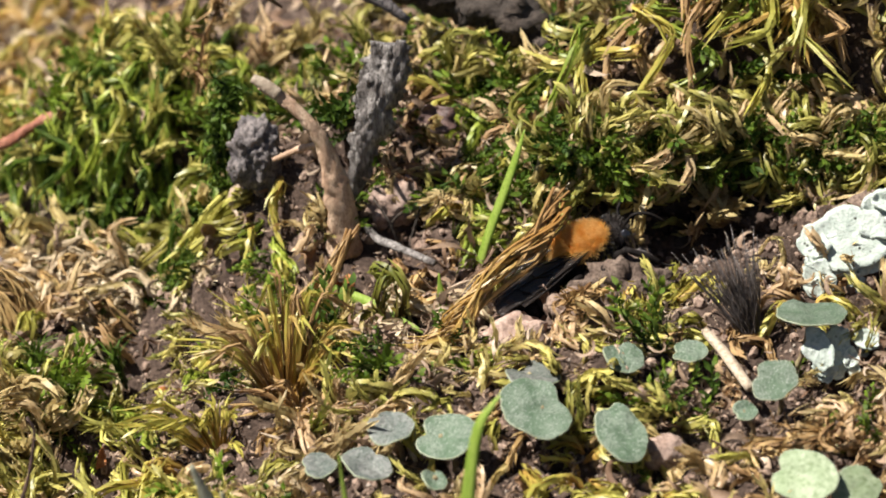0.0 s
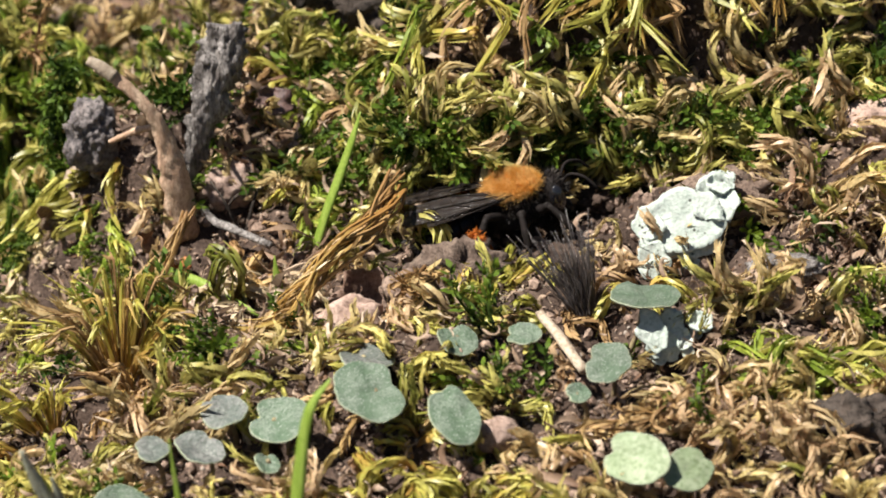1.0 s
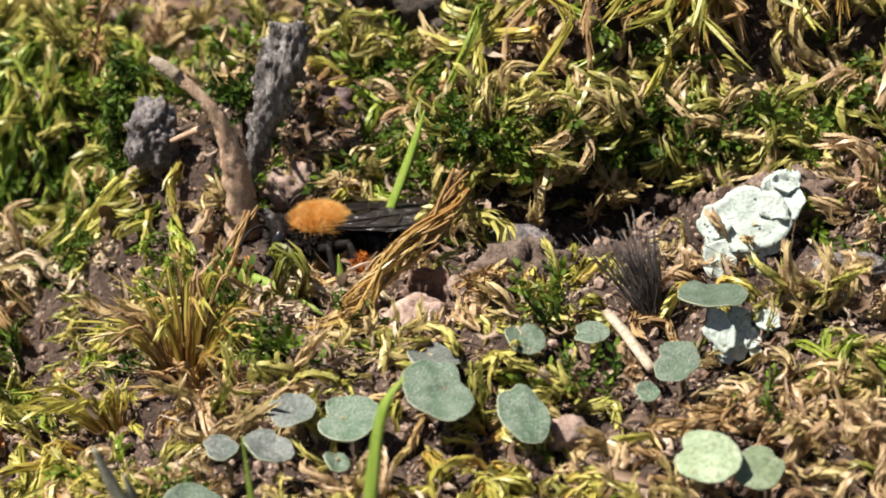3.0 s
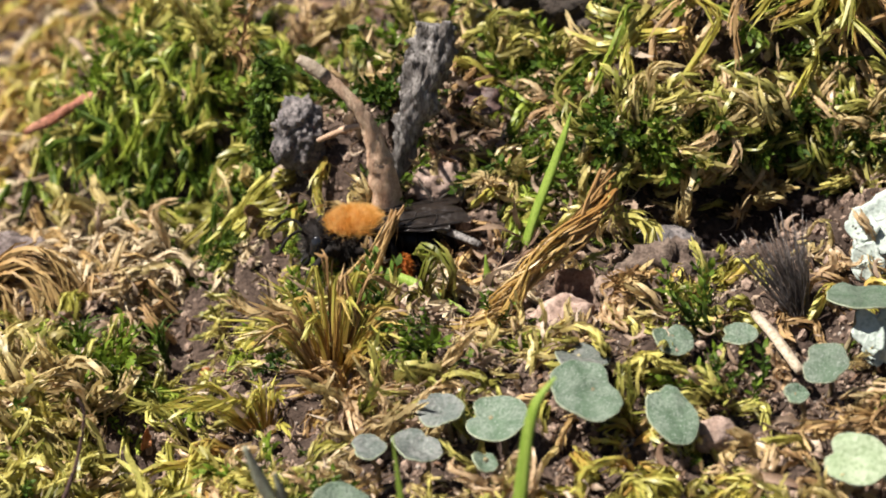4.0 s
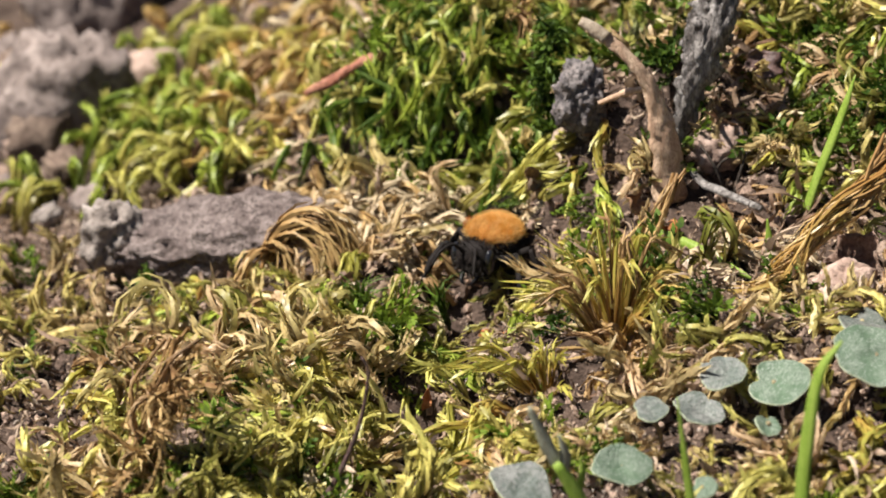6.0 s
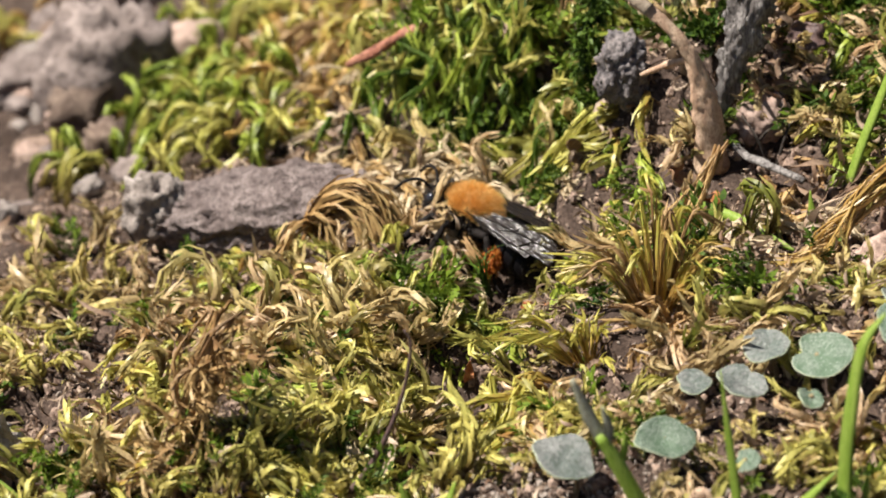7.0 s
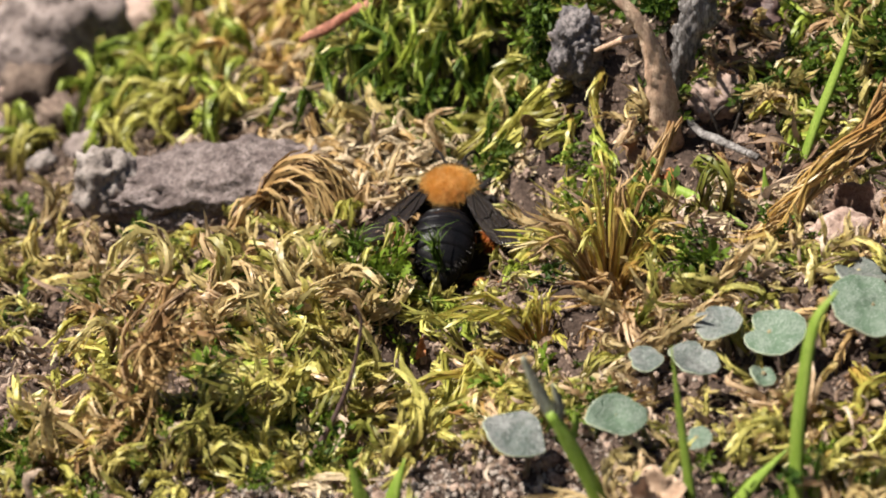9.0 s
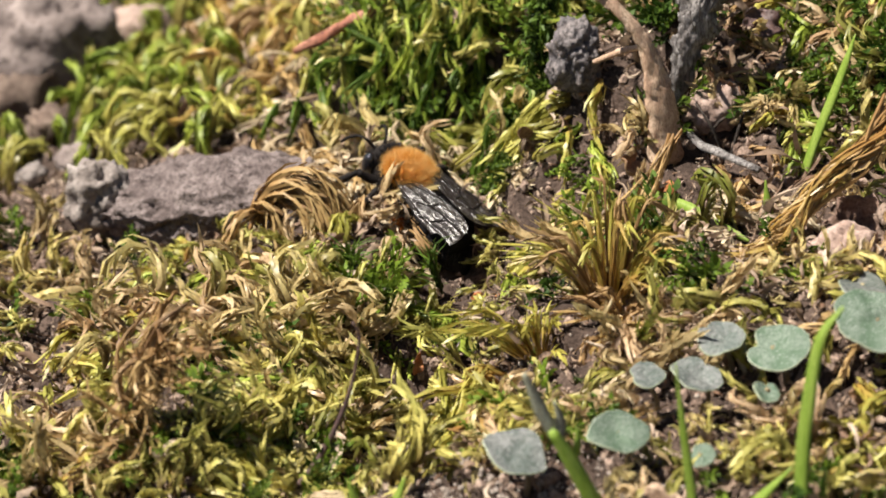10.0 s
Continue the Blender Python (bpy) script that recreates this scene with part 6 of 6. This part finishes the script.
def build_bee():
    r = np.random.default_rng(77)
    bee = thing("mining_bee", (0, 0, 0), "mining bee with tawny furry thorax and shiny black abdomen", "bee")
    thorax = part("thorax", oval((3.5, 4.1, 3.0), (0, 0, 2.6)), BEE_DULL, bee)
    p, n = skin((3.5, 4.1, 3.0), (0, 0, 2.6), 11000, r, lambda q: q[2] > 0.42)
    part("fur", hairs(p, n, 0.85, 0.042, r, (0, -0.3, 0.15), 0.9), FUR, thorax, "dense tawny orange fur")
    p, n = skin((3.5, 4.1, 3.0), (0, 0, 2.6), 4600, r, lambda q: q[2] < 0.46)
    part("underside_fur", hairs(p, n, 0.6, 0.06, r), FUR_BLACK, thorax, "black fur beneath")
    head = part("head", oval((3.3, 1.7, 2.7), (0, 2.75, 2.3)), BEE_DULL, bee, "black head")
    for s in (-1, 1):
        part("eye", turned(oval((0.8, 1.1, 2.0), (s * 1.38, 2.85, 2.35)), 0, 0, 0), EYE, head, "glossy black eye")
        part("mandible", tube([(s * 0.6, 3.2, 1.2), (s * 0.5, 3.6, 0.8), (s * 0.1, 3.8, 0.6)], [0.2, 0.17, 0.06], 6), BEE_BLACK, head)
        part("antenna", tube([(s * 0.45, 3.45, 2.9), (s * 0.95, 4.1, 3.6), (s * 1.4, 5.0, 3.3), (s * 1.75, 5.7, 2.3)], [0.12, 0.11, 0.13, 0.11], 7), BEE_DULL, head)
    p, n = skin((3.2, 1.7, 2.7), (0, 2.75, 2.3), 700, r, lambda q: abs(q[0]) < 0.75)
    part("head_fur", hairs(p, n, 0.5, 0.05, r, (0, 0.1, -0.1)), FUR_BLACK, head, "short black hair")
    abdomen = part("abdomen", oval((1.3, 1.6, 1.3), (0, -2.1, 2.5), 2), BEE_DULL, bee, "glossy black abdomen")
    rings = 6
    for k in range(rings):
        a0, a1 = k / rings, (k + 1) / rings
        verts, faces = [], []
        m, around = 5, 24
        for j in range(m + 1):
            s = a0 + (a1 - a0) * j / m
            q = math.sin(math.pi * min(0.985, 0.10 + 0.90 * s)) ** 0.62
            bulge = 1.0 + 0.035 * (j / m) - (0.05 if j == 0 else 0)
            w, h = 2.35 * q * bulge, 1.5 * q * bulge
            y, z = -2.2 - 6.0 * s, 2.6 - 2.2 * s ** 1.8
            for i in range(around):
                a = 2 * math.pi * i / around
                verts.append((w * math.cos(a), y, z + h * math.sin(a)))
        for j in range(m):
            for i in range(around):
                i2 = (i + 1) % around
                faces.append((j * around + i, j * around + i2, (j + 1) * around + i2, (j + 1) * around + i))
        faces.append(tuple(m * around + i for i in range(around)))
        part("segment", (np.array(verts), faces), BEE_BLACK, abdomen)
    p, n = skin((3.9, 6.0, 3.1), (0, -5.2, 2.2), 500, r, lambda q: q[2] < 0.2)
    part("fringe", hairs(p, n, 0.5, 0.05, r), FUR_BLACK, abdomen, "short black fringe")
    moving = []
    for s in (-1, 1):
        fore = part("forewing", wing_blade(8.0, 2.35, s, 3.0 + s), WING, bee, "smoky brown forewing")
        for geo in veins(8.0, 2.35, s):
            part("vein", geo, BEE_DULL, fore)
        hind = part("hindwing", wing_blade(5.8, 1.9, s, 7.0 + s), WING, bee, "smoky brown hindwing")
        for geo in veins(5.8, 1.9, s):
            part("vein", geo, BEE_DULL, hind)
        moving += [("fore", s, fore), ("hind", s, hind)]
        for k, (hy, reach, back, knee) in enumerate(((1.2, 2.6, 2.2, 2.3), (0.1, 3.0, -0.4, 2.4), (-1.0, 2.3, -3.0, 2.7))):
            leg = part("leg", tube([(0, 0, 0), (s * reach * 0.30, back * 0.18, knee - 2.3), (s * reach * 0.62, back * 0.42, knee - 1.75)], [0.30, 0.36, 0.26], 7), BEE_DULL, bee, "black jointed leg")
            thick = 0.30 if k < 2 else 0.46
            part("shin", tube([(s * reach * 0.62, back * 0.42, knee - 1.75), (s * reach * 0.84, back * 0.76, -0.6), (s * reach * 0.95, back * 0.95, -1.5)], [0.2, thick, 0.24], 7), BEE_DULL, leg)
            part("foot", tube([(s * reach * 0.95, back * 0.95, -1.5), (s * reach * 1.05, back * 1.12, -2.05), (s * reach * 1.15, back * 1.3, -2.2)], [0.14, 0.1, 0.05], 6), BEE_DULL, leg)
            if k == 2:
                c = np.array((s * reach * 0.84, back * 0.76, -0.7))
                pp, nn = skin((0.9, 1.0, 2.3), c, 520, r)
                core = oval((0.75, 0.85, 2.1), c)
                hv, hf = hairs(pp, nn, 0.5, 0.09, r, (0, -0.2, -0.5), 0.8)
                part("pollen_brush", joined(core, (hv, hf)), BRUSH, leg, "bright orange pollen brush")
            moving.append(("leg%d" % k, s, leg))
            leg.location = Vector((s * 1.3, hy, 2.2)) * U
    return bee, moving


BEE, BEE_PARTS = build_bee()
# seconds, plan x, y, height of its feet, heading (0: away from the camera, 90: to its left), pitch, roll
BEE_WAY = [
    (0.0, 10.7, -11.3, 3.7, -62, 24, 0), (0.2, 11.5, -10.6, 3.9, -64, 26, 0), (0.4, 14.8, -10.0, 4.2, -66, 26, 0), (0.6, 15.1, -9.6, 4.5, -70, 24, 0),
    (0.8, 15.7, -9.5, 4.8, -82, 16, 0), (1.0, 17.2, -9.1, 5.2, -84, 16, 0), (1.2, 14.2, -8.3, 5.0, -80, 34, 0), (1.4, 14.9, -7.6, 6.4, -80, 46, 0),
    (1.6, 16.5, -7.8, 4.8, -80, 20, 0), (1.7, 17.0, -7.9, 4.3, -60, 16, 0), (1.8, 14.2, -8.6, 4.2, 0, 8, 0), (1.9, 11.4, -10.3, 3.3, 70, -4, 0),
    (2.0, 10.7, -11.1, 3.7, 98, -8, 0), (2.1, 7.9, -11.0, 3.8, 98, -6, 0), (2.2, 5.9, -11.0, 3.5, 96, -4, 0), (2.7, 1.2, -9.0, 2.4, 94, 0, 0),
    (3.3, -4.3, -6.6, 1.1, 92, 0, 0), (3.6, -6.3, -5.8, 0.7, 92, 2, 0), (4.0, -9.5, -5.5, 0.5, 100, 0, 0), (4.4, -11.6, -5.0, -0.3, 104, -4, 0),
    (4.6, -15.5, -4.5, -2.5, 112, -6, 0), (4.8, -17.3, -3.8, -3.9, 136, -8, 0), (5.0, -15.8, -3.3, -2.4, 166, -6, 0), (5.2, -13.1, -4.6, -1.8, 198, 0, 0),
    (5.4, -16.7, -6.2, -2.4, 250, 30, 0), (5.6, -13.8, -5.4, -2.1, 272, 18, 0), (5.8, -14.1, -6.5, -2.8, 194, 4, 0), (6.0, -19.8, -3.3, -4.3, 152, 4, 0),
    (6.1, -21.0, -3.1, -4.4, 138, 4, 0), (6.2, -23.2, -2.7, -4.7, 124, -2, 0), (6.7, -24.6, -2.0, -4.8, 84, 8, 0), (7.3, -25.4, -0.9, -4.6, 48, 22, 0),
    (7.4, -24.9, -0.8, -4.2, 42, 22, 0), (7.5, -21.8, -0.6, -3.9, -8, 20, 0), (7.6, -20.3, -3.0, -4.6, -36, 4, 0), (7.7, -19.6, -4.6, -4.4, -46, 0, 0),
    (7.8, -19.1, -5.1, -4.6, -60, -4, 0), (7.9, -20.0, -5.6, -4.9, -70, -8, 0), (8.0, -19.7, -5.9, -5.1, -78, -8, 0), (8.1, -19.9, -5.9, -4.0, -84, 0, 0),
    (8.2, -19.3, -5.9, -4.1, -86, 2, 0), (8.3, -19.4, -6.0, -4.7, -84, -6, 0), (8.4, -19.5, -6.2, -5.5, -80, -14, 0), (8.5, -20.8, -6.6, -5.2, -74, -30, 0),
    (8.6, -20.8, -5.8, -5.4, -70, -24, 0), (8.7, -19.5, -4.7, -4.0, -42, -2, 0), (8.8, -19.9, -3.3, -4.5, -26, 8, 0), (8.9, -21.6, -2.9, -4.6, -8, 8, 0),
    (9.0, -22.6, -2.5, -5.0, -2, 8, 0), (9.1, -22.9, -2.6, -6.4, -4, 0, 0), (9.2, -23.3, -2.8, -6.8, -2, 0, 0), (9.3, -23.0, -3.0, -6.9, 0, 0, 0),
    (9.4, -22.9, -3.1, -6.1, 0, 0, 0), (9.5, -23.4, -3.3, -6.7, 2, 0, 0), (9.6, -21.8, -2.6, -4.9, 2, 8, 0), (9.7, -21.4, -1.0, -4.1, 4, 26, 0),
    (9.8, -21.9, -0.8, -3.7, 6, 26, 0), (9.9, -23.1, 0.3, -3.8, 14, 24, 0), (10.0, -26.2, 1.1, -4.1, 42, 20, 0),
]
# seconds, forewings' spread in degrees, their rise
WING_WAY = [(0.0, 6, 0), (0.6, 6, 0), (1.0, 5, 0), (1.5, 6, 0), (2.0, 2, 2), (3.5, 3, 0), (4.5, 4, 0), (5.0, 10, -6), (5.4, 6, 0), (6.0, 12, -7), (6.2, 10, -4), (7.4, 6, 0), (7.5, 14, 0), (7.6, 36, -4), (7.8, 30, -4), (8.0, 22, -4), (8.4, 18, -4), (8.5, 14, 2),
    (8.6, 14, 2), (8.7, 30, -4), (9.0, 34, -6), (9.5, 36, -6), (9.6, 30, -4), (9.7, 14, 0), (9.9, 12, 0), (10.0, 5, 0)]


def motions():
    walk(BEE, [(t, pose(x * U, y * U, (z - 0.9) * U, 0, 0, head) @ pose(0, 0, 0, pitch, roll, 0)) for t, x, y, z, head, pitch, roll in BEE_WAY])
    for kind, s, ob in BEE_PARTS:
        if kind in ("fore", "hind"):
            rows = []
            for t, wide, rise in WING_WAY:
                w = wide if kind == "fore" else wide + 6
                rows.append((t, pose(s * 1.7 * U, (-0.1 if kind == "fore" else -0.7) * U, (3.65 if kind == "fore" else 3.5) * U, -3 - rise, s * 12, s * w)))
            walk(ob, rows)
        else:
            k = int(kind[3])
            at = ob.location.copy()
            rows = []
            for i in range(0, 101):
                t = i / 10
                pace = 0.35 if (0.9 < t < 1.6 or 8.9 < t < 9.7) else 1.0
                ph = 2 * math.pi * 1.9 * t + (0 if (k + (s > 0)) % 2 else math.pi)
                rows.append((t, pose(at.x, at.y, at.z, 9 * pace * max(0.0, math.cos(ph)), 0, s * 15 * pace * math.sin(ph))))
            walk(ob, rows)


motions()
